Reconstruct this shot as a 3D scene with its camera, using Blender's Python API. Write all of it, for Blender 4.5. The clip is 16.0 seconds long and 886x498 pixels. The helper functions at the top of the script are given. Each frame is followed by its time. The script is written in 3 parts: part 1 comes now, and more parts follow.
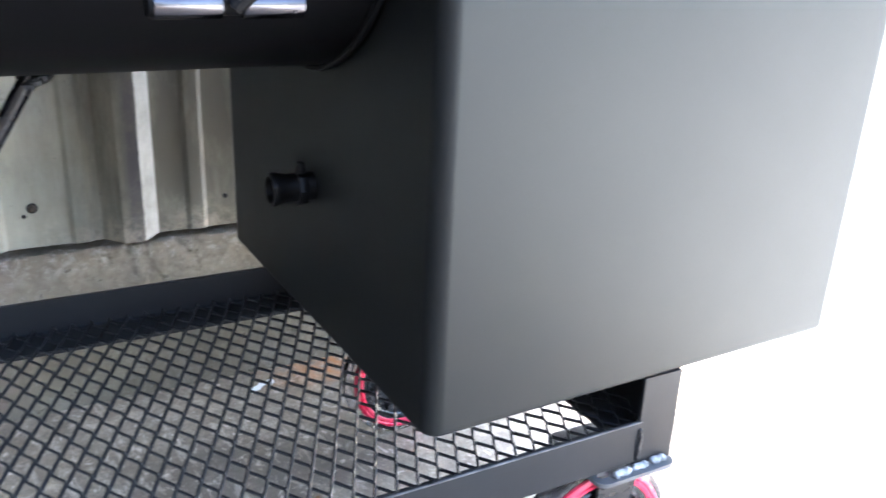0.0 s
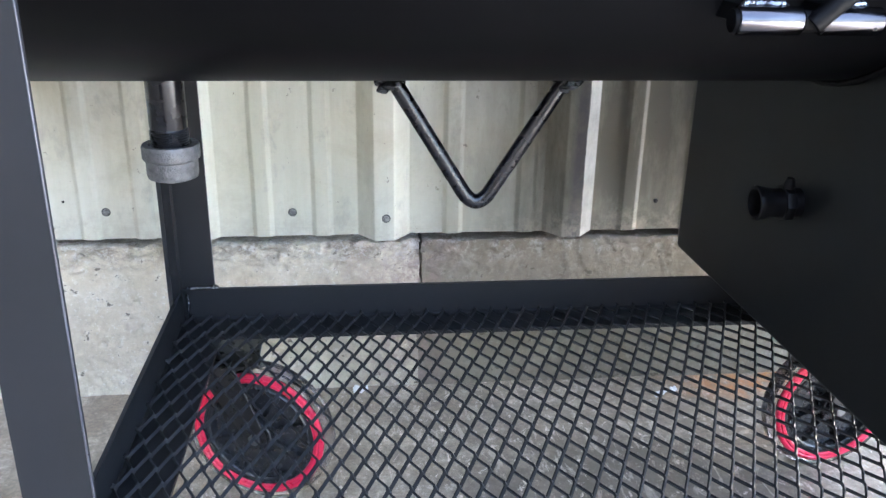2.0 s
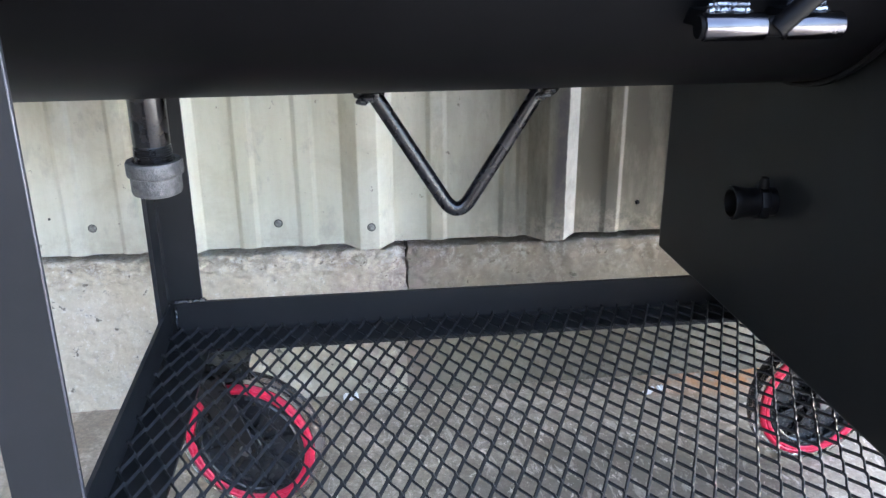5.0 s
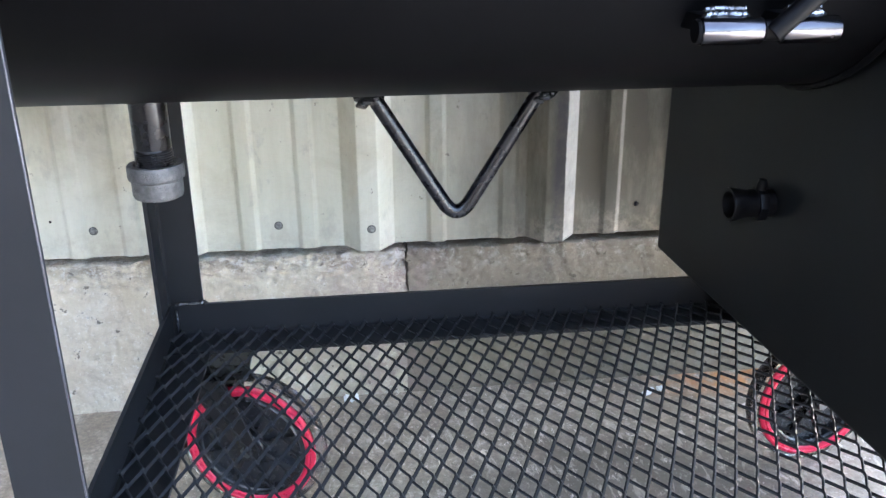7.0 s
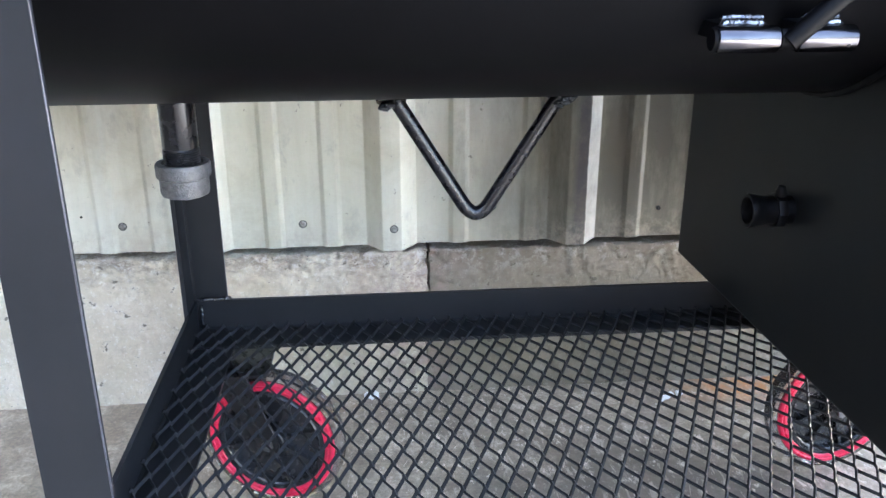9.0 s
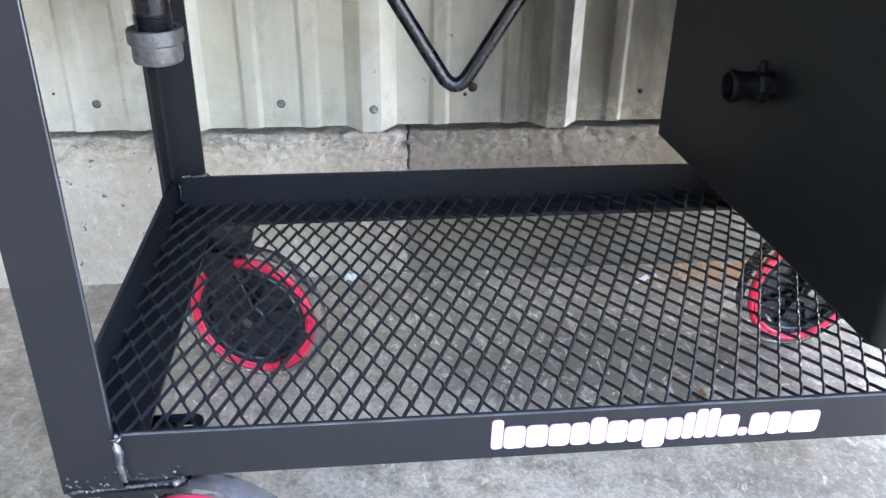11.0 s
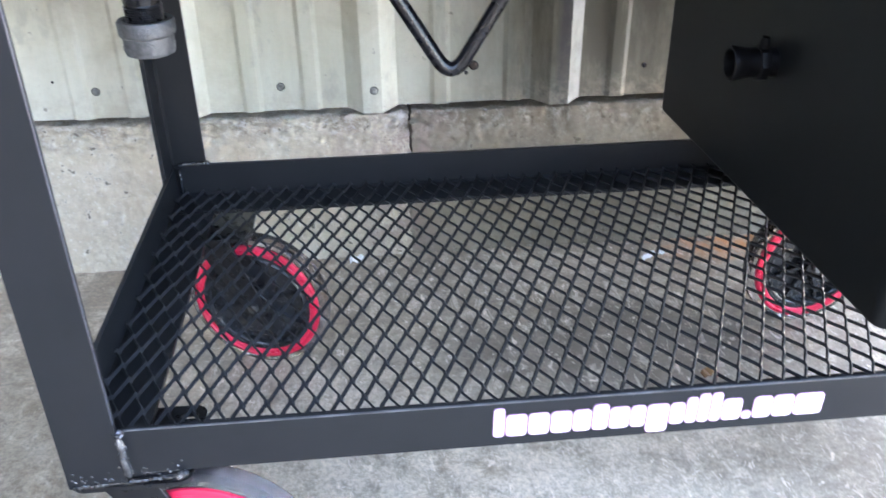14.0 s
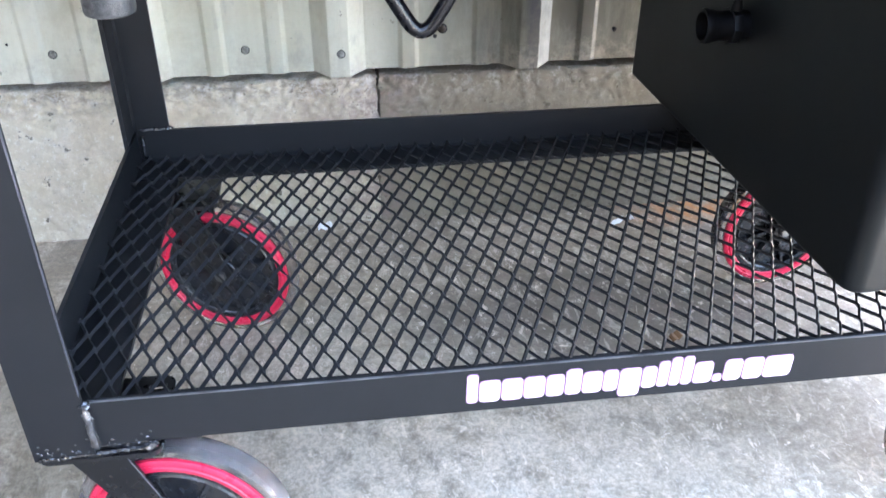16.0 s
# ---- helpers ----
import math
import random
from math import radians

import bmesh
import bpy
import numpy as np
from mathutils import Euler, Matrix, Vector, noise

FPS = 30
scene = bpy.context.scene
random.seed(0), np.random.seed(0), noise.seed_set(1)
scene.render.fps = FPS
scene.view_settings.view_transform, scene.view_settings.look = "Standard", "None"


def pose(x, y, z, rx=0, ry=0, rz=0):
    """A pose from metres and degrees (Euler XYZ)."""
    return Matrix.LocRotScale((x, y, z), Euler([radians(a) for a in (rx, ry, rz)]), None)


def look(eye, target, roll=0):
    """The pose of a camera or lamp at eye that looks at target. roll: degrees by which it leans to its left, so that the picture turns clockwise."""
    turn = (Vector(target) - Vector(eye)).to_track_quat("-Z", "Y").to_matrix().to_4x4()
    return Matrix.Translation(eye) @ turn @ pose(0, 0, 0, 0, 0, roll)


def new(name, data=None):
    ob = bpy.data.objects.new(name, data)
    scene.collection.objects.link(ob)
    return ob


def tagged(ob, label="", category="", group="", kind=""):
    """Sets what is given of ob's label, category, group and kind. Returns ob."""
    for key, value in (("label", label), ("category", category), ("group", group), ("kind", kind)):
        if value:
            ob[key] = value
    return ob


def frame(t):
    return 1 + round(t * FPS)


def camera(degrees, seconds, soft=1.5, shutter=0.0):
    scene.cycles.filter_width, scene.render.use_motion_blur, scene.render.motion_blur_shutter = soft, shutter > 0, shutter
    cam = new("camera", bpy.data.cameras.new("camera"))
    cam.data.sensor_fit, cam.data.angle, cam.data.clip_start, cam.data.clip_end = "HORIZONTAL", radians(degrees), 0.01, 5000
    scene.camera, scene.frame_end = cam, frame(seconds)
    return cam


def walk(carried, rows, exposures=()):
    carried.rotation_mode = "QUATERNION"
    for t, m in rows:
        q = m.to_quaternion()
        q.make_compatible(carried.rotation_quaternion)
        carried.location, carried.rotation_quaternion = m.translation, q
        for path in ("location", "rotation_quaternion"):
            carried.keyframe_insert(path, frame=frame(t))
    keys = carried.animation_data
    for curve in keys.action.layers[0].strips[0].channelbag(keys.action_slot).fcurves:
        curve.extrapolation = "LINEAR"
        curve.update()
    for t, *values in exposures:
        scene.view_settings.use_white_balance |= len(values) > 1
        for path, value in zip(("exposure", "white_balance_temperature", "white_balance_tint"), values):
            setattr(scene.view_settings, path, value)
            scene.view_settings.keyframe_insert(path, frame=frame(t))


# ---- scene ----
cam = camera(55.2, 16.0, soft=1.4, shutter=0.5)
PATH = [
    (0.0, pose(0.2783, -0.6131, 0.7895, 69.029, -2.468, -28.536)),
    (0.5, pose(0.2485, -0.5998, 0.7866, 68.749, -1.917, -23.224)),
    (1.0, pose(0.1883, -0.5915, 0.7872, 68.571, -0.881, -14.325)),
    (1.5, pose(0.1239, -0.5958, 0.7977, 69.087, -0.534, -6.341)),
    (2.0, pose(0.1191, -0.5906, 0.7951, 68.611, -0.934, -5.500)),
    (2.5, pose(0.1222, -0.5873, 0.7954, 68.429, 0.318, -6.063)),
    (3.0, pose(0.1224, -0.5923, 0.7977, 69.047, 0.119, -6.432)),
    (3.5, pose(0.1209, -0.5989, 0.7992, 69.329, -0.189, -6.351)),
    (4.0, pose(0.1249, -0.6056, 0.8024, 69.234, 0.239, -6.888)),
    (6.5, pose(0.1251, -0.6005, 0.8015, 68.757, 0.255, -6.479)),
    (7.0, pose(0.1246, -0.6075, 0.8057, 69.014, 0.406, -6.778)),
    (7.5, pose(0.1225, -0.6163, 0.8086, 69.305, 0.288, -6.336)),
    (8.0, pose(0.1310, -0.6222, 0.8075, 69.551, 1.441, -6.361)),
    (8.5, pose(0.1345, -0.6243, 0.8073, 69.157, 1.041, -5.200)),
    (9.0, pose(0.1307, -0.6219, 0.8109, 69.078, 0.141, -4.799)),
    (9.5, pose(0.1291, -0.6207, 0.8104, 69.142, 0.184, -4.892)),
    (10.0, pose(0.1340, -0.6233, 0.7974, 65.661, -2.023, -4.701)),
    (10.2, pose(0.1345, -0.6396, 0.7828, 62.656, -0.868, -5.800)),
    (12.5, pose(0.1271, -0.6210, 0.8067, 61.959, -0.897, -5.357)),
    (13.0, pose(0.1132, -0.6342, 0.8096, 64.383, -1.807, -4.541)),
    (13.5, pose(0.1164, -0.6263, 0.8099, 61.985, -0.101, -4.570)),
    (14.0, pose(0.1486, -0.6220, 0.8000, 60.160, 0.673, -5.565)),
    (14.5, pose(0.1593, -0.6234, 0.7957, 58.942, 1.870, -7.627)),
    (15.0, pose(0.1540, -0.6209, 0.7971, 59.317, 1.332, -7.912)),
    (15.5, pose(0.1454, -0.6189, 0.7962, 59.406, 0.428, -8.004)),
    (16.0, pose(0.1442, -0.6136, 0.7935, 57.952, -0.193, -7.676)),
]
walk(cam, PATH, exposures=((0.0, 4.75, 6180, 10), (0.5, 4.77, 6180, 10), (1.0, 4.88, 6200, 10), (2.0, 4.79, 6280, 11), (3.0, 4.76, 6300, 11), (13.0, 4.77, 6300, 11), (16.0, 4.75, 6370, 11)))

# ---- daylight ----
SUN_FROM = Vector((-0.10, 0.66, 0.74)).normalized()
world = bpy.data.worlds.new("daylight")
scene.world = world
world.use_nodes = True
wn = world.node_tree
sky = wn.nodes.new("ShaderNodeTexSky")
sky.sky_type = "NISHITA"
sky.sun_disc = False
sky.dust_density, sky.ozone_density, sky.air_density = 6.0, 0.4, 1.0
sky.sun_elevation = math.asin(SUN_FROM.z)
sky.sun_rotation = math.atan2(SUN_FROM.x, SUN_FROM.y)
wn.links.new(sky.outputs[0], wn.nodes["Background"].inputs[0])
wn.nodes["Background"].inputs[1].default_value = 0.15
sun_data = bpy.data.lights.new("sun", "SUN")
sun_data.energy, sun_data.angle, sun_data.color = 4.0, radians(0.5), (1.0, 0.97, 0.93)
sun_lamp = new("sun", sun_data)
sun_lamp.matrix_world = look(SUN_FROM * 10, (0, 0, 0))


# ---- materials ----
class Nodes:
    """Small helper round one material's node tree."""

    def __init__(self, name):
        self.material = bpy.data.materials.new(name)
        self.material.use_nodes = True
        self.tree = self.material.node_tree
        self.bsdf = self.tree.nodes["Principled BSDF"]
        self.space = self.add("ShaderNodeTexCoord").outputs["Object"]

    def add(self, kind):
        return self.tree.nodes.new(kind)

    def link(self, a, b):
        self.tree.links.new(a, b)

    def noise(self, scale, detail=4.0, rough=0.55, stretch=None, distortion=0.0):
        n = self.add("ShaderNodeTexNoise")
        n.inputs["Scale"].default_value, n.inputs["Detail"].default_value = scale, detail
        n.inputs["Roughness"].default_value, n.inputs["Distortion"].default_value = rough, distortion
        if stretch:
            m = self.add("ShaderNodeMapping")
            m.inputs["Scale"].default_value = stretch
            self.link(self.space, m.inputs["Vector"])
            self.link(m.outputs[0], n.inputs["Vector"])
        else:
            self.link(self.space, n.inputs["Vector"])
        return n.outputs["Fac"]

    def ramp(self, fac, lo, hi, a=0.0, b=1.0):
        r = self.add("ShaderNodeMapRange")
        r.inputs["From Min"].default_value, r.inputs["From Max"].default_value = lo, hi
        r.inputs["To Min"].default_value, r.inputs["To Max"].default_value = a, b
        self.link(fac, r.inputs["Value"])
        return r.outputs[0]

    def mix(self, fac, a, b):
        m = self.add("ShaderNodeMix")
        m.data_type = "RGBA"
        for value, socket in ((fac, m.inputs["Factor"]), (a, m.inputs[6]), (b, m.inputs[7])):
            if isinstance(value, (int, float)):
                socket.default_value = value
            elif isinstance(value, tuple):
                socket.default_value = (*value, 1.0)
            else:
                self.link(value, socket)
        return m.outputs[2]

    def math(self, op, a, b):
        m = self.add("ShaderNodeMath")
        m.operation = op
        for value, socket in ((a, m.inputs[0]), (b, m.inputs[1])):
            if isinstance(value, (int, float)):
                socket.default_value = value
            else:
                self.link(value, socket)
        return m.outputs[0]

    def axis(self, which):
        s = self.add("ShaderNodeSeparateXYZ")
        self.link(self.space, s.inputs[0])
        return s.outputs[which]

    def bump(self, height, strength, distance):
        b = self.add("ShaderNodeBump")
        b.inputs["Strength"].default_value, b.inputs["Distance"].default_value = strength, distance
        self.link(height, b.inputs["Height"])
        self.link(b.outputs[0], self.bsdf.inputs["Normal"])

    def set(self, socket, value):
        s = self.bsdf.inputs[socket]
        if isinstance(value, tuple):
            s.default_value = (*value, 1.0)
        elif isinstance(value, (int, float)):
            s.default_value = value
        else:
            self.link(value, s)


def simple(name, dark, light, scale, rough, metal=0.0, bump=0.1, bump_scale=300.0, distance=0.0004, spread=0.08, gloss=0.5, sheen=None):
    """Colour between two tones by noise, roughness that varies, fine relief."""
    n = Nodes(name)
    n.set("Base Color", n.mix(n.ramp(n.noise(scale), 0.3, 0.7), dark, light))
    n.set("Roughness", n.ramp(n.noise(scale * 2.3), 0.25, 0.75, rough - spread, rough + spread))
    n.set("Metallic", metal)
    n.set("Specular IOR Level", gloss)
    if sheen:
        n.set("Specular Tint", sheen)
    if bump:
        n.bump(n.noise(bump_scale, 3.0), bump, distance)
    return n.material


PAINT = simple("black_paint", (0.0024, 0.0023, 0.0026), (0.0034, 0.0032, 0.0036), 6.0, 0.47, bump=0.12, bump_scale=900.0, distance=0.0002, spread=0.015, gloss=0.08)
# Greenish specular tint stands in for surroundings reflected in the firebox front.
BOX_PAINT = simple("firebox_paint", (0.0042, 0.0042, 0.0044), (0.0052, 0.0052, 0.0054), 6.0, 0.50, bump=0.12, bump_scale=900.0, distance=0.0002, spread=0.012, gloss=0.25, sheen=(0.93, 1.0, 0.99))
MESH_PAINT = simple("mesh_paint", (0.016, 0.0163, 0.0178), (0.026, 0.0264, 0.0285), 30.0, 0.42, bump=0.2, bump_scale=500.0, distance=0.0003, gloss=0.10)
FRAME_PAINT = simple("frame_paint", (0.0138, 0.0142, 0.0154), (0.0176, 0.0181, 0.0196), 9.0, 0.40, bump=0.12, bump_scale=700.0, distance=0.0002, spread=0.03, gloss=0.17)
WELD = simple("painted_weld", (0.008, 0.008, 0.009), (0.016, 0.016, 0.0175), 160.0, 0.14, metal=0.0, bump=0.7, bump_scale=420.0, distance=0.0012, gloss=0.8)
BRIGHT_WELD = simple("bare_weld", (0.045, 0.045, 0.048), (0.27, 0.27, 0.28), 110.0, 0.24, metal=0.85, bump=0.5, bump_scale=400.0, distance=0.001)
# Paler weld copy: sunlight on the right-hand beads is put into the colour.
PALE_WELD = simple("sunlit_weld", (0.13, 0.14, 0.15), (0.34, 0.355, 0.37), 120.0, 0.55, metal=0.2, bump=0.5, bump_scale=400.0, distance=0.001)
BAR_PAINT = simple("gloss_black", (0.003, 0.003, 0.0042), (0.0045, 0.0045, 0.006), 20.0, 0.27, bump=0.06, bump_scale=600.0, distance=0.0002, spread=0.03, gloss=0.4)
STEEL = simple("bare_steel", (0.05, 0.048, 0.054), (0.08, 0.078, 0.084), 40.0, 0.2, metal=1.0, bump=0.06, bump_scale=500.0)
CAST = simple("cast_iron_cap", (0.055, 0.054, 0.054), (0.13, 0.127, 0.125), 150.0, 0.5, metal=0.4, bump=0.9, bump_scale=420.0, distance=0.001)
RED = simple("red_polyurethane", (0.56, 0.015, 0.055), (0.67, 0.025, 0.075), 30.0, 0.3, bump=0.04)
HUB = simple("black_nylon", (0.012, 0.0125, 0.0145), (0.022, 0.023, 0.026), 50.0, 0.24, bump=0.1)
ZINC = simple("zinc_bolt", (0.14, 0.145, 0.15), (0.26, 0.265, 0.27), 80.0, 0.35, metal=1.0)
WHITE = simple("white_vinyl", (0.78, 0.76, 0.78), (0.84, 0.82, 0.84), 40.0, 0.45, bump=0.0)
LILAC = simple("lilac_outline", (0.42, 0.22, 0.40), (0.5, 0.28, 0.48), 40.0, 0.5, bump=0.0)
PAPER = simple("paper_scrap", (0.92, 0.92, 0.91), (0.95, 0.95, 0.94), 90.0, 0.7)
LEAF = simple("dry_leaf", (0.14, 0.07, 0.03), (0.24, 0.13, 0.05), 120.0, 0.7)
RAIL_GLINT = simple("rail_glint", (0.05, 0.05, 0.053), (0.16, 0.16, 0.166), 35.0, 0.4, metal=0.2)
# Paler tone that stands in for highlights along the steel edges.
GLINT = simple("pale_glint_paint", (0.035, 0.036, 0.043), (0.085, 0.087, 0.10), 22.0, 0.35, metal=0.2)
DRAIN_PAINT = simple("drain_paint", (0.0022, 0.0021, 0.0023), (0.0034, 0.0032, 0.0034), 60.0, 0.42, bump=0.2, bump_scale=300.0, gloss=0.10)
DARK = simple("dark_steel", (0.006, 0.006, 0.007), (0.010, 0.010, 0.011), 40.0, 0.30, gloss=0.4)


def tyre_material():
    n = Nodes("clear_tread")
    n.set("Base Color", n.mix(n.ramp(n.noise(26.0, 5.0, 0.7), 0.35, 0.65), (0.40, 0.35, 0.34), (0.86, 0.80, 0.78)))
    n.set("Roughness", n.ramp(n.noise(60.0, 4.0), 0.3, 0.7, 0.06, 0.18))
    n.set("Transmission Weight", 0.90)
    n.set("IOR", 1.25)
    return n.material


def floor_material():
    n = Nodes("trowelled_concrete")
    x, y = n.axis(0), n.axis(1)
    broad = n.ramp(n.noise(1.8, 5.0, 0.6), 0.34, 0.66)
    cloud = n.ramp(n.noise(5.0, 10.0, 0.74, distortion=0.5), 0.43, 0.58)
    blot = n.ramp(n.noise(13.0, 12.0, 0.82, distortion=0.35), 0.46, 0.56)
    patch = n.ramp(n.noise(14.0, 12.0, 0.84, distortion=0.3), 0.50, 0.56)
    scuff = n.ramp(n.noise(30.0, 10.0, 0.82, stretch=(1.0, 0.7, 1.0), distortion=0.3), 0.55, 0.62)
    swirl = n.ramp(n.noise(24.0, 5.0, 0.66, stretch=(1.0, 0.35, 1.0), distortion=2.2), 0.585, 0.61)
    fleck = n.ramp(n.noise(58.0, 6.0, 0.72, stretch=(1.0, 0.55, 1.0), distortion=0.6), 0.60, 0.63)
    ochre = n.ramp(n.noise(8.0, 6.0, 0.7), 0.52, 0.68)
    grain = n.ramp(n.noise(150.0, 5.0, 0.78), 0.40, 0.62)
    c = n.mix(broad, (0.473, 0.383, 0.278), (0.593, 0.490, 0.359))
    c = n.mix(n.math("MULTIPLY", cloud, 0.58), c, (0.205, 0.167, 0.125))
    c = n.mix(n.math("MULTIPLY", patch, 0.65), c, (0.693, 0.582, 0.447))
    c = n.mix(n.math("MULTIPLY", blot, 0.45), c, (0.226, 0.184, 0.136))
    mottle = n.ramp(n.noise(34.0, 10.0, 0.80, distortion=0.25), 0.45, 0.55)
    c = n.mix(n.math("MULTIPLY", mottle, 0.50), c, (0.210, 0.172, 0.132))
    c = n.mix(n.math("MULTIPLY", ochre, 0.35), c, (0.462, 0.345, 0.224))
    # dark dirt beside the cart, with the shaded left side's dimness painted in
    dirt_shade = n.math("ADD", x, n.ramp(n.noise(5.0, 9.0, 0.74), 0.2, 0.8, -0.16, 0.16))
    dirt_shade = n.math("MULTIPLY", n.ramp(dirt_shade, -0.06, -0.22), n.ramp(n.noise(17.0, 11.0, 0.80), 0.38, 0.56, 0.35, 1.0))
    dirt_shade = n.math("MULTIPLY", dirt_shade, n.ramp(y, 0.62, 0.30))
    c = n.mix(n.math("MULTIPLY", dirt_shade, 0.85), c, (0.142, 0.116, 0.077))
    # pale patches on the front slab, lifted further to stand in for light
    pale_lift = n.math("MULTIPLY", n.ramp(n.math("ADD", y, n.ramp(n.noise(6.0, 6.0, 0.7), 0.2, 0.8, -0.12, 0.12)), 0.52, 0.30), n.ramp(n.noise(19.0, 12.0, 0.84, stretch=(1.0, 0.8, 1.0), distortion=0.3), 0.41, 0.54))
    c = n.mix(n.math("MULTIPLY", n.math("MULTIPLY", pale_lift, n.math("MULTIPLY", n.ramp(x, -0.12, 0.06, 0.35, 1.0), n.ramp(x, 0.72, 0.36, 0.25, 1.0))), 0.66), c, (0.872, 0.741, 0.583))
    # a dark oval blotch under the shelf, its edge broken by noise
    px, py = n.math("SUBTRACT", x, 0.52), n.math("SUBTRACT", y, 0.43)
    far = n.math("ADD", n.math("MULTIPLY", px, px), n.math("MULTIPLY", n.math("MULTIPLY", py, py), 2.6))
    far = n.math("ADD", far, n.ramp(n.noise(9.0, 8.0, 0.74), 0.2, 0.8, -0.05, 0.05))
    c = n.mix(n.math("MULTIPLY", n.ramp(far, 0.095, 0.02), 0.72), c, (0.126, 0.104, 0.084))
    tread = n.ramp(x, -0.26, -0.10, 0.25, 1.0)
    c = n.mix(n.math("MULTIPLY", n.math("MULTIPLY", scuff, tread), 0.62), c, (0.809, 0.685, 0.548))
    c = n.mix(n.math("MULTIPLY", n.math("MULTIPLY", swirl, tread), 0.40), c, (0.851, 0.722, 0.583))
    c = n.mix(n.math("MULTIPLY", n.math("MULTIPLY", fleck, tread), 0.80), c, (0.930, 0.802, 0.658))
    # crumbly laitance left on the slab out in front of the cart
    out = n.ramp(n.math("ADD", y, n.ramp(n.noise(7.0, 5.0, 0.7), 0.2, 0.8, -0.10, 0.10)), 0.10, -0.04)
    out = n.math("MULTIPLY", out, n.ramp(x, -0.05, 0.20, 0.2, 1.0))
    pale_crumb = n.ramp(n.noise(44.0, 9.0, 0.72, stretch=(1.0, 0.75, 1.0), distortion=0.5), 0.52, 0.575)
    dark_crumb = n.ramp(n.noise(24.0, 10.0, 0.74, distortion=0.35), 0.515, 0.585)
    dust_cloud = n.ramp(n.noise(9.0, 8.0, 0.72, distortion=0.3), 0.46, 0.58)
    c = n.mix(n.math("MULTIPLY", n.math("MULTIPLY", dust_cloud, out), 0.35), c, (0.840, 0.770, 0.640))
    c = n.mix(n.math("MULTIPLY", n.math("MULTIPLY", dark_crumb, out), 0.70), c, (0.250, 0.218, 0.165))
    c = n.mix(n.math("MULTIPLY", n.math("MULTIPLY", pale_crumb, out), 0.75), c, (0.920, 0.865, 0.750))
    c = n.mix(n.math("MULTIPLY", grain, 0.42), c, (0.137, 0.113, 0.089))
    # rusty run-off beside the foot of the wall
    along = n.math("MULTIPLY", n.ramp(x, 0.64, 0.78), n.ramp(x, 1.05, 0.90))
    wob = n.math("ADD", y, n.ramp(n.noise(14.0), 0.0, 1.0, -0.05, 0.05))
    band = n.math("MULTIPLY", n.ramp(wob, 0.655, 0.70), n.ramp(n.noise(30.0, 5.0), 0.35, 0.6))
    c = n.mix(n.math("MULTIPLY", n.math("MULTIPLY", along, band), 0.9), c, (0.610, 0.270, 0.102))
    n.set("Base Color", c)
    n.set("Roughness", n.ramp(cloud, 0.0, 1.0, 0.62, 0.46))
    n.set("Specular IOR Level", 0.3)
    n.bump(n.noise(60.0, 8.0, 0.7), 0.3, 0.003)
    return n.material


def stem_material(name, low, high, chalk):
    n = Nodes(name)
    broad = n.ramp(n.noise(5.0, 6.0, 0.6), 0.33, 0.66)
    fine = n.ramp(n.noise(40.0, 10.0, 0.8), 0.40, 0.60)
    pits = n.ramp(n.noise(44.0, 5.0, 0.66), 0.635, 0.66)
    grit = n.ramp(n.noise(260.0, 3.0, 0.7), 0.35, 0.7)
    c = n.mix(broad, low, high)
    c = n.mix(n.math("MULTIPLY", fine, 0.45), c, high)
    brown = n.ramp(n.noise(4.5, 9.0, 0.74, distortion=0.2), 0.48, 0.62)
    c = n.mix(n.math("MULTIPLY", brown, 0.12 + 0.30 * chalk), c, (0.48, 0.405, 0.275))
    damp = n.ramp(n.noise(13.0, 10.0, 0.80, distortion=0.15), 0.55, 0.63)
    c = n.mix(n.math("MULTIPLY", damp, 0.20), c, (0.34, 0.29, 0.205))
    pale = n.ramp(n.noise(22.0, 10.0, 0.82, distortion=0.1), 0.52, 0.60)
    c = n.mix(n.math("MULTIPLY", pale, chalk * 0.8), c, (0.86, 0.81, 0.69))
    c = n.mix(n.math("MULTIPLY", grit, 0.14), c, (0.20, 0.18, 0.14))
    crumb = n.ramp(n.noise(75.0, 8.0, 0.78), 0.37, 0.44)
    c = n.mix(n.math("MULTIPLY", n.math("SUBTRACT", 1.0, crumb), 0.24), c, (0.24, 0.195, 0.14))
    grains = n.ramp(n.noise(110.0, 6.0, 0.75), 0.57, 0.62)
    c = n.mix(n.math("MULTIPLY", grains, chalk), c, (0.88, 0.86, 0.79))
    c = n.mix(n.math("MULTIPLY", pits, 0.85), c, (0.13, 0.115, 0.085))
    # brown bruised concrete beside the crack
    bruise = n.math("MULTIPLY", n.ramp(n.axis(0), 0.02, 0.19), n.ramp(n.axis(0), 0.30, 0.22))
    bruise = n.math("MULTIPLY", bruise, n.ramp(n.noise(26.0, 10.0, 0.8), 0.42, 0.56))
    c = n.mix(n.math("MULTIPLY", bruise, 0.75), c, (0.36, 0.265, 0.235))
    # chipped arris along the top
    chip = n.math("MULTIPLY", n.ramp(n.axis(2), 0.225, 0.272), n.ramp(n.noise(52.0, 8.0, 0.8), 0.53, 0.58))
    bruised = n.math("MULTIPLY", n.ramp(n.axis(2), 0.225, 0.268), n.ramp(n.noise(44.0, 9.0, 0.8, stretch=(0.7, 1.0, 1.2)), 0.46, 0.56))
    c = n.mix(n.math("MULTIPLY", bruised, 0.45 + 0.35 * chalk), c, (0.25, 0.205, 0.165))
    c = n.mix(n.math("MULTIPLY", chip, 0.15 + 0.8 * chalk), c, (0.84, 0.82, 0.76))
    n.set("Base Color", c)
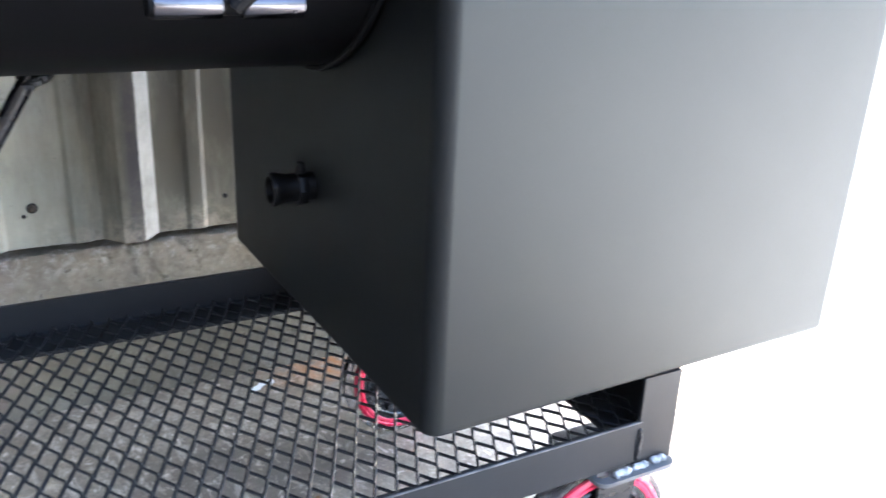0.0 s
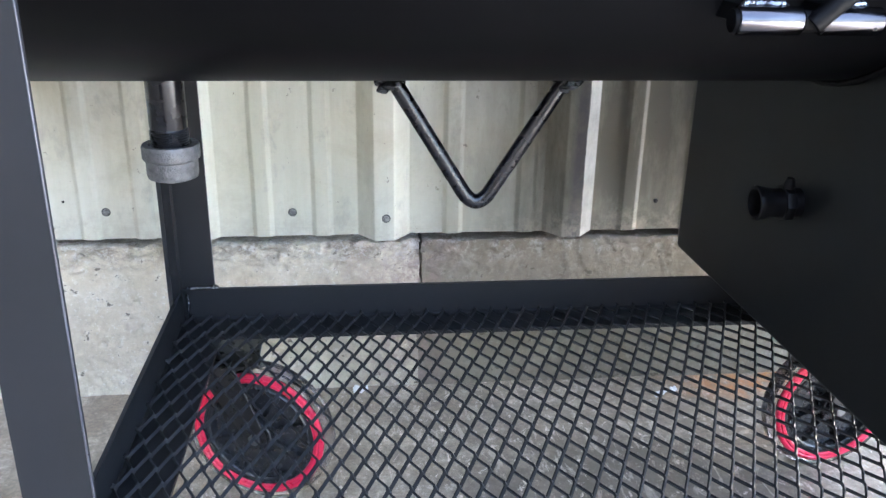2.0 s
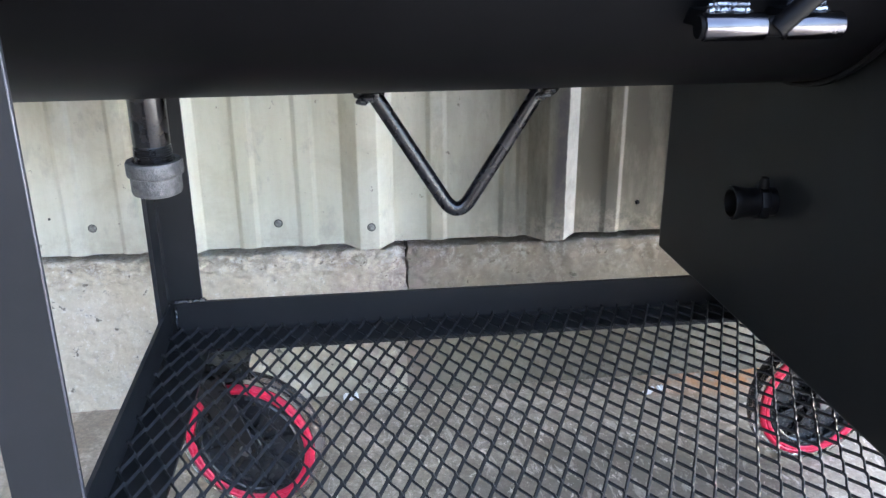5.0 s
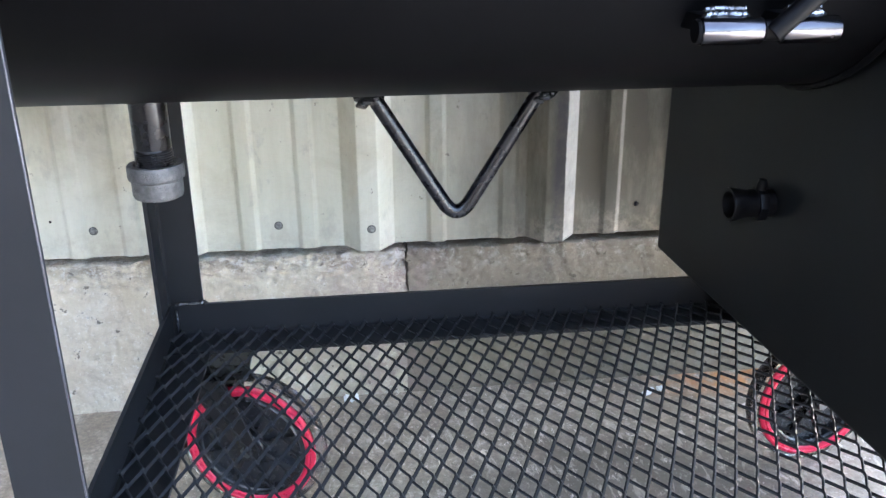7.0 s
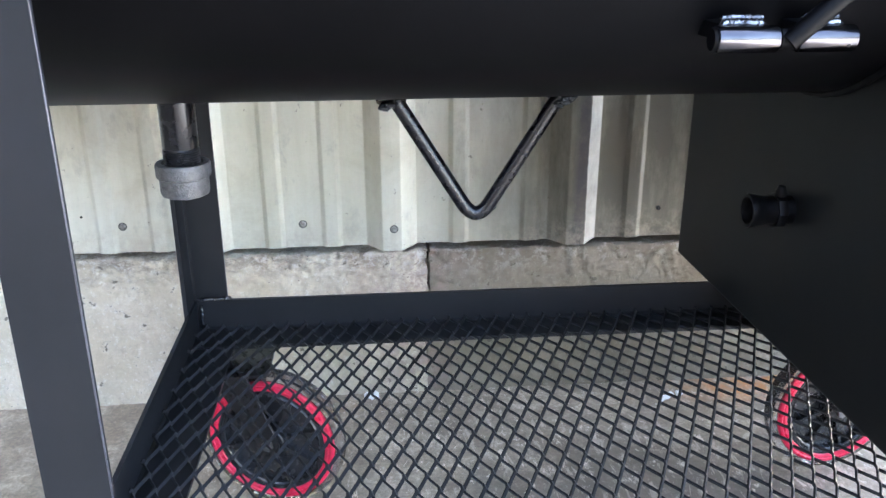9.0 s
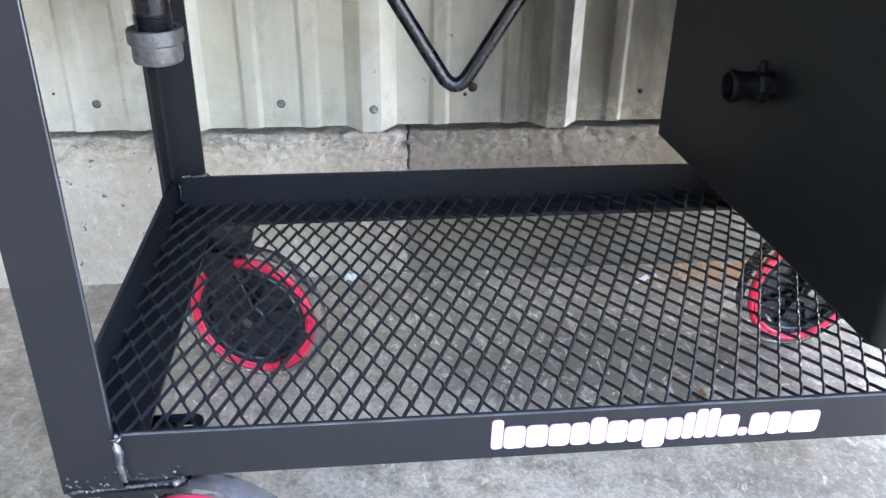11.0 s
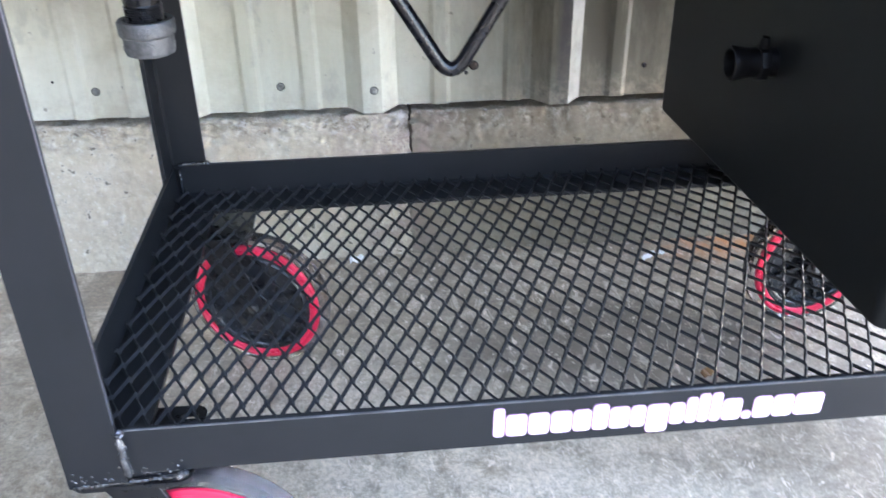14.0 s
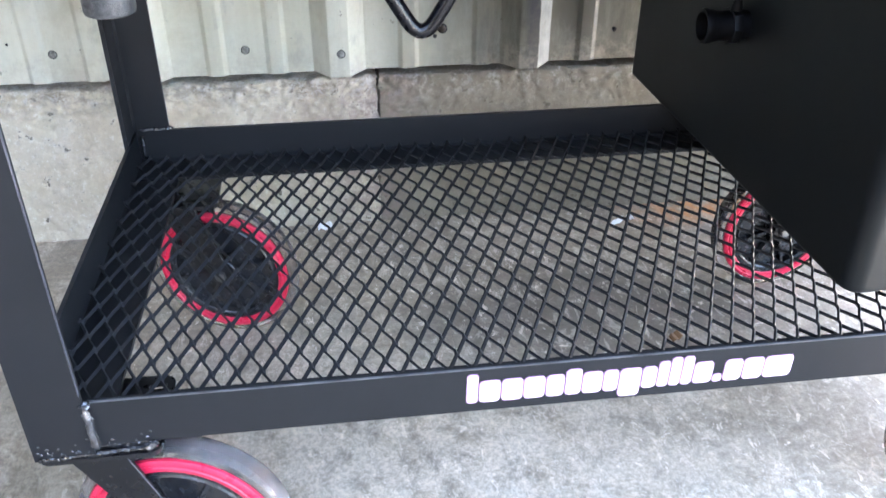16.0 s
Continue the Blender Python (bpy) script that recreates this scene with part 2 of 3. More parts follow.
    n.set("Roughness", 0.88)
    n.bump(n.noise(30.0, 12.0, 0.8, distortion=0.5), 0.9, 0.009)
    return n.material


def siding_material():
    n = Nodes("weathered_cream_siding")
    streak = n.ramp(n.noise(5.0, 6.0, 0.6, stretch=(2.4, 2.4, 0.35)), 0.34, 0.66)
    runs = n.ramp(n.noise(15.0, 6.0, 0.68, stretch=(2.0, 2.0, 0.14)), 0.52, 0.68)
    grime = n.ramp(n.noise(7.0, 8.0, 0.70, distortion=0.6), 0.50, 0.68)
    smear = n.ramp(n.noise(13.0, 7.0, 0.66, stretch=(1.5, 1.5, 0.8), distortion=0.25), 0.57, 0.67)
    specks = n.ramp(n.noise(62.0, 4.0, 0.65), 0.68, 0.72)
    dust = n.ramp(n.noise(120.0, 6.0, 0.75), 0.50, 0.66)
    x, z = n.axis(0), n.axis(2)
    c = n.mix(streak, (0.54, 0.52, 0.405), (0.66, 0.645, 0.54))
    c = n.mix(n.math("MULTIPLY", runs, 0.25), c, (0.46, 0.43, 0.32))
    c = n.mix(n.math("MULTIPLY", grime, 0.50), c, (0.42, 0.385, 0.275))
    c = n.mix(n.math("MULTIPLY", smear, 0.55), c, (0.36, 0.355, 0.30))
    c = n.mix(n.math("MULTIPLY", dust, 0.16), c, (0.40, 0.38, 0.31))
    c = n.mix(n.math("MULTIPLY", specks, 0.75), c, (0.16, 0.14, 0.11))
    # brown staining high on the sheet by the leg, the barrel's shade painted in
    stain_shade = n.math("MULTIPLY", n.ramp(n.math("ADD", x, n.ramp(n.noise(8.0, 6.0, 0.7), 0.2, 0.8, -0.06, 0.06)), -0.20, -0.30), n.ramp(n.math("ADD", z, n.ramp(n.noise(9.0, 7.0, 0.72, stretch=(1.6, 1.0, 0.5)), 0.2, 0.8, -0.07, 0.07)), 0.42, 0.60))
    c = n.mix(n.math("MULTIPLY", stain_shade, 0.7), c, (0.30, 0.255, 0.165))
    # brown weathering past the tall rib, thin in places, with firebox shade painted in
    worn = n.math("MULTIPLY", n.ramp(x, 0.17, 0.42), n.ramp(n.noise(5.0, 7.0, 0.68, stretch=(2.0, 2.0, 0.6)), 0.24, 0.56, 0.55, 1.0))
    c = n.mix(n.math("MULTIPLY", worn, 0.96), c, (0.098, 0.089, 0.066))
    # a dark bluish band on the second rib's face, broken by noise
    dark_band = n.math("MULTIPLY", n.math("MULTIPLY", n.ramp(x, 0.462, 0.474), n.ramp(x, 0.4900, 0.4885)), n.ramp(n.noise(11.0, 7.0, 0.72), 0.36, 0.58))
    c = n.mix(n.math("MULTIPLY", dark_band, 0.8), c, (0.060, 0.058, 0.066))
    # chalky splash along the foot of the sheet
    foot = n.math("MULTIPLY", n.ramp(n.math("ADD", z, n.ramp(n.noise(18.0, 8.0, 0.76), 0.2, 0.8, -0.035, 0.035)), 0.345, 0.305), n.ramp(n.noise(45.0, 8.0, 0.78), 0.42, 0.60))
    c = n.mix(n.math("MULTIPLY", foot, 0.5), c, (0.42, 0.375, 0.29))
    # the second rib's right flank, paled to stand in for light from the right
    lit_flank = n.math("MULTIPLY", n.ramp(n.math("ADD", x, n.ramp(n.noise(30.0, 5.0), 0.2, 0.8, -0.003, 0.003)), 0.4880, 0.4900), n.ramp(x, 0.5170, 0.5150))
    c = n.mix(n.math("MULTIPLY", lit_flank, n.ramp(n.noise(14.0, 6.0, 0.7), 0.3, 0.6, 0.25, 0.60)), c, (0.62, 0.61, 0.56))
    n.set("Base Color", c)
    n.set("Roughness", n.ramp(streak, 0.0, 1.0, 0.58, 0.45))
    n.bump(n.noise(26.0, 7.0, 0.62), 0.18, 0.002)
    return n.material


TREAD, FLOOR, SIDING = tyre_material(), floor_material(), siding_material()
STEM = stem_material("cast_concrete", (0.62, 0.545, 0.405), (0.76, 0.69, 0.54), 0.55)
# Greyer right-hand pour, its colour darkened further for the firebox's shade.
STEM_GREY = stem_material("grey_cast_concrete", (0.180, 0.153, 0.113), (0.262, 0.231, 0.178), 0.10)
YARD = simple("yard_concrete", (0.37, 0.385, 0.39), (0.47, 0.485, 0.49), 2.0, 0.9, bump=0.3, bump_scale=60.0, distance=0.002)
BLOCKER = simple("dark_blocker_sheet", (0.035, 0.035, 0.034), (0.06, 0.06, 0.058), 3.0, 0.6)
ROOF = simple("roof_sheet", (0.045, 0.044, 0.042), (0.075, 0.073, 0.07), 3.0, 0.5)
PALE_BLUE = simple("blue_tube", (0.02, 0.02, 0.05), (0.035, 0.035, 0.08), 20.0, 0.45)


# ---- building blocks ----
def finish(bm, smooth_angle=35.0):
    bmesh.ops.recalc_face_normals(bm, faces=bm.faces)
    for f in bm.faces:
        f.smooth = True
    for e in bm.edges:
        e.smooth = len(e.link_faces) == 2 and e.calc_face_angle(0.0) < radians(smooth_angle)


def part(name, bm, material, parent=None, label="", bevel=0.0, seg=2, crisp=35.0, flat=False):
    """Links a bmesh (in world coordinates) as one mesh object, under a parent if given."""
    if bevel:
        sharp = [e for e in bm.edges if len(e.link_faces) == 2 and e.calc_face_angle(0.0) > radians(40)]
        bmesh.ops.bevel(bm, geom=sharp, offset=bevel, segments=seg, affect="EDGES", clamp_overlap=True, profile=0.5)
    finish(bm, crisp)
    me = bpy.data.meshes.new(name)
    bm.to_mesh(me)
    bm.free()
    me.materials.append(material)
    ob = new(name, me)
    if bevel or flat:
        w = ob.modifiers.new("normals", "WEIGHTED_NORMAL")
        w.keep_sharp = True
    if parent:
        ob.parent = parent
        if parent.parent is None:
            ob.matrix_parent_inverse = Matrix.Translation(-parent.location)
    return tagged(ob, label)


def box(bm, lo, hi):
    m = Matrix.Translation([(a + b) / 2 for a, b in zip(lo, hi)]) @ Matrix.Diagonal((*[b - a for a, b in zip(lo, hi)], 1))
    return bmesh.ops.create_cube(bm, size=1.0, matrix=m)["verts"]


def boxed(lo, hi):
    bm = bmesh.new()
    box(bm, lo, hi)
    return bm


def prism(bm, profile, place, a, b):
    """A closed profile swept from a to b; place(p, q, s) gives the point."""
    lo = [bm.verts.new(place(p, q, a)) for p, q in profile]
    hi = [bm.verts.new(place(p, q, b)) for p, q in profile]
    n = len(profile)
    bm.faces.new(lo)
    bm.faces.new(hi[::-1])
    for i in range(n):
        bm.faces.new((lo[i], hi[i], hi[(i + 1) % n], lo[(i + 1) % n]))


def sweep(bm, path, radius, sides=14, caps=True):
    """A round tube along a list of points; radius may be a list."""
    pts = [Vector(p) for p in path]
    rings = []
    ref = None
    for i, p in enumerate(pts):
        d = (pts[min(i + 1, len(pts) - 1)] - pts[max(i - 1, 0)]).normalized()
        if ref is None:
            ref = d.orthogonal().normalized()
        ref = (ref - d * ref.dot(d)).normalized()
        other = d.cross(ref)
        r = radius[i] if isinstance(radius, (list, tuple)) else radius
        rings.append([bm.verts.new(p + r * (math.cos(2 * math.pi * k / sides) * ref + math.sin(2 * math.pi * k / sides) * other)) for k in range(sides)])
    for u, v in zip(rings, rings[1:]):
        for k in range(sides):
            bm.faces.new((u[k], u[(k + 1) % sides], v[(k + 1) % sides], v[k]))
    if caps:
        bm.faces.new(rings[0][::-1])
        bm.faces.new(rings[-1])


def lathe(bm, centre, axis, profile, sides=48, closed=False):
    """Turns (radius, along) pairs round an axis through centre."""
    axis = Vector(axis).normalized()
    a = axis.orthogonal().normalized()
    b = axis.cross(a)
    rings = []
    for r, s in profile:
        rings.append([bm.verts.new(Vector(centre) + axis * s + r * (math.cos(2 * math.pi * k / sides) * a + math.sin(2 * math.pi * k / sides) * b)) for k in range(sides)])
    pairs = list(zip(rings, rings[1:])) + ([(rings[-1], rings[0])] if closed else [])
    for u, v in pairs:
        for k in range(sides):
            bm.faces.new((u[k], u[(k + 1) % sides], v[(k + 1) % sides], v[k]))
    if not closed:
        bm.faces.new(rings[0][::-1])
        bm.faces.new(rings[-1])


def bead(bm, a, b, size, seed, bumps=None):
    """A lumpy weld bead from a to b."""
    rnd = random.Random(seed)
    a, b = Vector(a), Vector(b)
    n = bumps or max(3, int((b - a).length / (size * 0.8)))
    pts = [a.lerp(b, i / (n * 3)) + Vector([rnd.uniform(-0.12, 0.12) * size for _ in range(3)]) for i in range(n * 3 + 1)]
    rad = [size * (0.42 + 0.05 * abs(math.sin(math.pi * i / 3)) + rnd.uniform(0, 0.08)) for i in range(n * 3 + 1)]
    rad[0] = rad[-1] = size * 0.12
    sweep(bm, pts, rad, 8)


def thing(name, at, label, category, group=""):
    ob = new(name)
    ob.location = at
    ob.empty_display_size = 0.1
    return tagged(ob, label, category, group)


# ---- the shed: slab, stem wall, siding, unseen roof and light-blocking walls ----
MESH_Z = 0.27          # top of the shelf above the slab
WALL_Y, STEM_Y, STEM_TOP = 0.768, 0.757, 0.281

bm = boxed((-4.0, -4.0, -0.15), (1.45, 0.98, 0.0))
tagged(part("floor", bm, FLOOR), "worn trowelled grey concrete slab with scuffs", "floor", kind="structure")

bm = bmesh.new()
s = [bm.verts.new(p) for p in ((-400, -400, -0.02), (400, -400, -0.02), (400, 400, -0.02), (-400, 400, -0.02))]
bm.faces.new(s)
tagged(part("ground", bm, YARD), "sunlit worn grey yard outside the shed", "ground", kind="structure")


def stem_block(x0, x1, seed, jag0, jag1):
    """One pour of the stem wall, spalled along its top; a jagged end where it has cracked."""
    bm = bmesh.new()
    rnd = random.Random(7)
    steps = 84
    crack = [rnd.uniform(-0.0022, 0.0022) + 0.008 * noise.noise((i * 0.25, 2.0, 4.0)) - 0.010 * (1 - i / steps) for i in range(steps + 1)]
    xs = [x0]
    while xs[-1] < x1 - 1e-6:
        xs.append(min(x1, xs[-1] + (0.0034 if -0.62 < xs[-1] < 0.70 else 0.03)))
    last = len(xs) - 1
    rows = []
    for k in range(steps + 1):
        z = STEM_TOP * k / steps
        row = []
        for i, x in enumerate(xs):
            if i == 0 and jag0:
                x += crack[k] + 0.0026 + 0.0030 * abs(noise.noise((k * 0.27, 8.0, 1.0))) * 2
            if i == last and jag1:
                x += crack[k] - 0.0006
            worn = 0.004 * noise.noise((x * 9, z * 12, seed)) + 0.0025 * noise.noise((x * 40, z * 40, seed)) + 0.0018 * noise.noise((x * 110, z * 110, seed))
            near = math.exp(-((x - 0.219) / 0.035) ** 2) * min(1.0, max(0.0, (z - 0.17) / 0.08))
            worn += 0.012 * near * max(0.0, noise.noise((x * 55, z * 70, 4.0 + seed)) + 0.1)
            spall = min(1.0, max(0.0, (z - 0.215) / 0.05)) * (1.0 if jag1 else 0.45)
            worn += 0.015 * spall * max(0.0, noise.noise((x * 62, z * 95, 9.0 + seed)) + 0.02)
            worn -= 0.009 * spall * max(0.0, noise.noise((x * 70, z * 95, 15.0 + seed)) - 0.05)
            worn += 0.012 * max(0.0, noise.noise((x * 75, z * 75, 20.0 + seed)) - 0.42)
            worn += 0.010 * max(0.0, noise.noise((x * 120, z * 120, 28.0 + seed)) - 0.5)
            edge = 0.012 * max(0.0, noise.noise((x * 26, 3.0, seed)) + 0.45 * noise.noise((x * 80, 5.0, seed)) + 0.25) if k == steps else 0.0
            row.append(bm.verts.new((x, STEM_Y + worn + edge, z - (0.004 * abs(noise.noise((x * 30, 9, seed))) if k == steps else 0))))
        rows.append(row)
    for a, b in zip(rows, rows[1:]):
        for i in range(last):
            bm.faces.new((a[i], a[i + 1], b[i + 1], b[i]))
    back = [[bm.verts.new((v.co.x, 0.93, v.co.z)) for v in r] for r in (rows[0], rows[-1])]
    for i in range(last):
        bm.faces.new((rows[-1][i], rows[-1][i + 1], back[1][i + 1], back[1][i]))
    for i in (0, last):
        side = [r[i] for r in rows]
        bm.faces.new([*side, back[1][i], back[0][i]])
    return bm


stem_label = "pitted cast concrete stem wall, cracked and stained brown"
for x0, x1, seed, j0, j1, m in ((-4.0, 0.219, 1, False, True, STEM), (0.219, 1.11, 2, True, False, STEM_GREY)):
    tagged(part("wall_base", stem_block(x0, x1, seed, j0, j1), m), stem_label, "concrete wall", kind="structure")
bm = boxed((-3.99, 0.80, 0.0), (1.10, 0.92, STEM_TOP - 0.02))
tagged(part("wall_core", bm, DARK), "dark core behind the crack in the stem wall", "concrete wall", kind="structure")


RIB_0, RIB_STEP = 0.157, 0.316
LOW_RIBS = {-2: (0.135, 0.222), -1: (0.098, 0.196), 0: (0.099, 0.224), 1: (0.089, 0.200)}


def siding_profile(x_from, x_to):
    """Front line of the sheet, (x, y): tall ribs with two low ribs between, a little uneven from bay to bay."""
    pts = []
    k = math.floor((x_from - RIB_0) / RIB_STEP) - 1
    while RIB_0 + RIB_STEP * k < x_to + 0.4:
        c = RIB_0 + RIB_STEP * k
        pts += [(c - 0.043, 0.0), (c - 0.0165, 0.034), (c + 0.0160, 0.034), (c + 0.043, 0.0)]
        for m in LOW_RIBS.get(k, (0.098, 0.205)):
            pts += [(c + m, 0.0), (c + m + 0.0070, 0.0060), (c + m + 0.0275, 0.0060), (c + m + 0.0350, 0.0)]
        k += 1
    pts = [(x, WALL_Y - d) for x, d in pts if x_from - 1e-6 <= x <= x_to + 1e-6]
    soft = [pts[0]]
    for a, p, b in zip(pts, pts[1:], pts[2:]):
        # rolled creases, not knife edges
        u, v = (Vector(a) - Vector(p)), (Vector(b) - Vector(p))
        r = min(0.0016, u.length * 0.2, v.length * 0.2)
        p0, p1, q = Vector(p) + u.normalized() * r, Vector(p) + v.normalized() * r, Vector(p)
        soft += [tuple(p0.lerp(q, t).lerp(q.lerp(p1, t), t)) for t in (0.0, 0.33, 0.67, 1.0)]
    return soft + [pts[-1]]


def siding_panel(x0, x1, lift):
    bm = bmesh.new()
    front = siding_profile(x0, x1)
    front = [(x, y - lift) for x, y in front]
    back = [(x, y + 0.0012) for x, y in front][::-1]
    prism(bm, front + back, lambda p, q, s: (p, q, s), 0.291, 3.3)
    return bm


wall = boxed((-4.0, 0.805, 0.275), (1.11, 0.93, 3.3))
wall = tagged(part("wall_rear", wall, DARK), "shed wall clad in cream ribbed metal siding", "wall", kind="structure")
for k in range(-5, 2):
    a = RIB_0 - 0.043 + 3 * RIB_STEP * k
    b = a + 3 * RIB_STEP + 0.086
    if a > -4.1 and a < 1.2:
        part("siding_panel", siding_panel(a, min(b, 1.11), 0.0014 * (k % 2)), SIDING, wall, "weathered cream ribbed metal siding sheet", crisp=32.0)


def screw(x, y, z, parent, material, r=0.0052):
    bm = bmesh.new()
    lathe(bm, (x, y, z), (0, -1, 0), [(r * 1.2, -0.001), (r * 1.2, 0.0016), (r * 0.95, 0.0022), (r * 0.95, 0.0045), (r * 0.6, 0.0058)], 12)
    head = part("screw", bm, material, parent, "dull grey hex screw" if material is ZINC_OLD else "rusted dark hex screw")
    bm = bmesh.new()
    lathe(bm, (x, y, z), (0, -1, 0), [(r * 1.15, -0.001), (r * 1.62, -0.001), (r * 1.58, 0.0012), (r * 1.2, 0.0016)], 16)
    part("washer", bm, DARK, head, "dark rubber washer")
    return head


DARK_RUST = simple("dark_rust", (0.03, 0.022, 0.016), (0.08, 0.055, 0.04), 300.0, 0.7)
ZINC_OLD = simple("old_zinc", (0.09, 0.085, 0.075), (0.34, 0.34, 0.31), 260.0, 0.5, metal=0.3)
for x, y, z in ((-0.296, 0.768, 0.337), (0.005, 0.768, 0.332), (0.160, 0.734, 0.330), (0.331, 0.768, 0.355), (-0.146, 0.734, 0.328)):
    screw(x, y, z, wall, DARK_RUST if x > 0.3 else ZINC_OLD)
for x, z, r in ((0.318, 0.343, 0.0034), (0.628, 0.343, 0.0042), (-0.361, 0.356, 0.0022)):
    bm = bmesh.new()
    lathe(bm, (x, WALL_Y + 0.0004, z), (0, -1, 0), [(r, 0.0), (r, 0.0022)], 12)
    part("screw_hole", bm, DARK, wall, "empty dark screw hole")

# Roof added out of view; its edges are set to shape the daylight.
bm = bmesh.new()
for k in range(25):
    x0 = -3.9 + 0.2 * k
    prism(bm, [(x0, 3.3), (x0 + 0.03, 3.325), (x0 + 0.07, 3.325), (x0 + 0.1, 3.3), (x0 + 0.2, 3.3), (x0 + 0.2, 3.292), (x0, 3.292)],
          lambda p, q, s: (p, s, q + 0.06 * (0.93 - s)), -2.0, 1.1)
tagged(part("unseen_roof", bm, ROOF), "corrugated metal roof added out of view to block the sky", "roof", kind="structure")
# Unseen dark walls, added to keep low and left-hand light off the scene.
for name, lo, hi in (("unseen_wall_left", (-4.1, -4.0, -0.02), (-4.0, 0.93, 3.45)), ("unseen_wall_front", (-4.1, -4.1, -0.02), (-1.5, -4.0, 3.6)), ("unseen_wall_low", (-1.5, -4.1, -0.02), (1.4, -4.0, 2.2))):
    tagged(part(name, boxed(lo, hi), BLOCKER), "dull dark metal wall added out of view to block light", "wall", kind="structure")

# Unseen post, added to cut light grazing along the wall from the right.
tagged(part("unseen_post", boxed((1.112, 0.69, -0.02), (1.20, 0.93, 3.3)), BLOCKER), "dull dark metal post added out of view to block light along the wall", "wall", kind="structure")

# ---- the smoker ----
smoker = thing("offset_smoker", (0.39, 0.25, 0.0), "matte black steel offset smoker on a cart with red casters", "smoker")

CHAMBER_R, AXIS_Y, AXIS_Z = 0.254, 0.254, 0.901

# cooking chamber: a rolled pipe with a dished end
# The unseen left end is run long to shade the wall behind.
bm = bmesh.new()
lathe(bm, (0, AXIS_Y, AXIS_Z), (1, 0, 0),
      [(0.10, -0.565), (CHAMBER_R - 0.012, -0.564), (CHAMBER_R - 0.003, -0.561), (CHAMBER_R, -0.556), (CHAMBER_R, 0.5915), (CHAMBER_R - 0.006, 0.597)], 160)
chamber = part("cooking_chamber", bm, PAINT, smoker, "rolled black steel barrel")
bm = bmesh.new()
ring = [(0.5895, AXIS_Y + 0.256 * math.cos(a), AXIS_Z + 0.256 * math.sin(a)) for a in np.linspace(0, 2 * math.pi, 160)]
rnd = random.Random(3)
sweep(bm, ring, [0.0035 + rnd.uniform(0, 0.0012) for _ in ring], 8, caps=False)
part("weld_seam", bm, PAINT, chamber, "painted weld round the barrel's end")

# firebox: folded plate with rounded corners, turned by a degree
bm = boxed((0.0, 0.0, 0.340), (0.570, 0.595, 0.98))
up = [e for e in bm.edges if abs(e.verts[0].co.z - e.verts[1].co.z) > 0.1]
bmesh.ops.bevel(bm, geom=up, offset=0.018, segments=6, affect="EDGES", profile=0.5)
low = [e for e in bm.edges if len(e.link_faces) == 2 and e.calc_face_angle(0.0) > radians(60)]
bmesh.ops.bevel(bm, geom=low, offset=0.006, segments=3, affect="EDGES", profile=0.5)
bm.transform(Matrix.Translation((0.602, -0.027, 0)) @ Matrix.Rotation(radians(1.3), 4, "Z"))
part("firebox", bm, BOX_PAINT, smoker, "satin black folded steel firebox", flat=True)

bm = bmesh.new()
D = (0.592, 0.252, 0.510)
lathe(bm, D, (-1, 0.02, 0), [(0.0165, -0.004), (0.0165, 0.016), (0.0160, 0.026), (0.0168, 0.031), (0.0186, 0.038), (0.0194, 0.0435), (0.0188, 0.0455), (0.0158, 0.0455), (0.0150, 0.040), (0.0145, 0.014), (0.004, 0.013)], 32)
drain = part("drain_nipple", bm, DRAIN_PAINT, smoker, "black threaded drain nipple")
bm = bmesh.new()
lathe(bm, D, (-1, 0.02, 0), [(0.0166, 0.006), (0.0205, 0.006), (0.0212, 0.0075), (0.0212, 0.0145), (0.0205, 0.016), (0.0166, 0.016)], 8, closed=True)
part("lock_nut", bm, DRAIN_PAINT, drain, "black faceted lock nut")
bm = bmesh.new()
lathe(bm, (0.581, 0.249, 0.528), (0.0, -0.15, 1), [(0.0030, -0.004), (0.0066, -0.003), (0.0060, 0.006), (0.0042, 0.0115), (0.0015, 0.0125)], 12)
part("valve_lug", bm, DRAIN_PAINT, drain)

# drain pipe under the barrel, with its cap
bm = bmesh.new()
C = (-0.0685, 0.254, 0.007)
lathe(bm, C, (0, 0, 1), [(0.015, 0.560), (0.0178, 0.560), (0.0178, 0.590), (0.0184, 0.592), (0.0184, 0.661)], 36)
drain_pipe = part("drain_pipe", bm, BAR_PAINT, smoker, "black steel drain pipe")
bm = bmesh.new()
prof = [(0.0176, 0.572), (0.0188, 0.572)]
for k in range(7):
    z = 0.5735 + 0.0024 * k
    prof += [(0.0191, z), (0.0181, z + 0.0012)]
prof += [(0.0177, 0.591)]
lathe(bm, C, (0, 0, 1), prof, 32)
part("thread", bm, DARK, drain_pipe, "dark bare pipe thread")
bm = bmesh.new()
lathe(bm, C, (0, 0, 1), [(0.006, 0.5385), (0.021, 0.5390), (0.0242, 0.5405), (0.0253, 0.5440), (0.0253, 0.5585), (0.0277, 0.5600), (0.0283, 0.5620), (0.0283, 0.5725), (0.0272, 0.5745), (0.0215, 0.5745), (0.0215, 0.566)], 44)
part("pipe_cap", bm, CAST, drain_pipe, "grey cast pipe cap")

# bent V bar under the barrel
bm = bmesh.new()
VY = 0.243
A, B, P = Vector((0.149, VY, 0.652)), Vector((0.328, VY, 0.652)), Vector((0.2385, VY, 0.5075))
path = [A, A.lerp(P, 0.5)]
for k in range(13):
    t = k / 12
    a, b = A.lerp(P, 0.83), B.lerp(P, 0.83)
    path.append(a.lerp(P, t).lerp(P.lerp(b, t), t))
path += [B.lerp(P, 0.5), B]
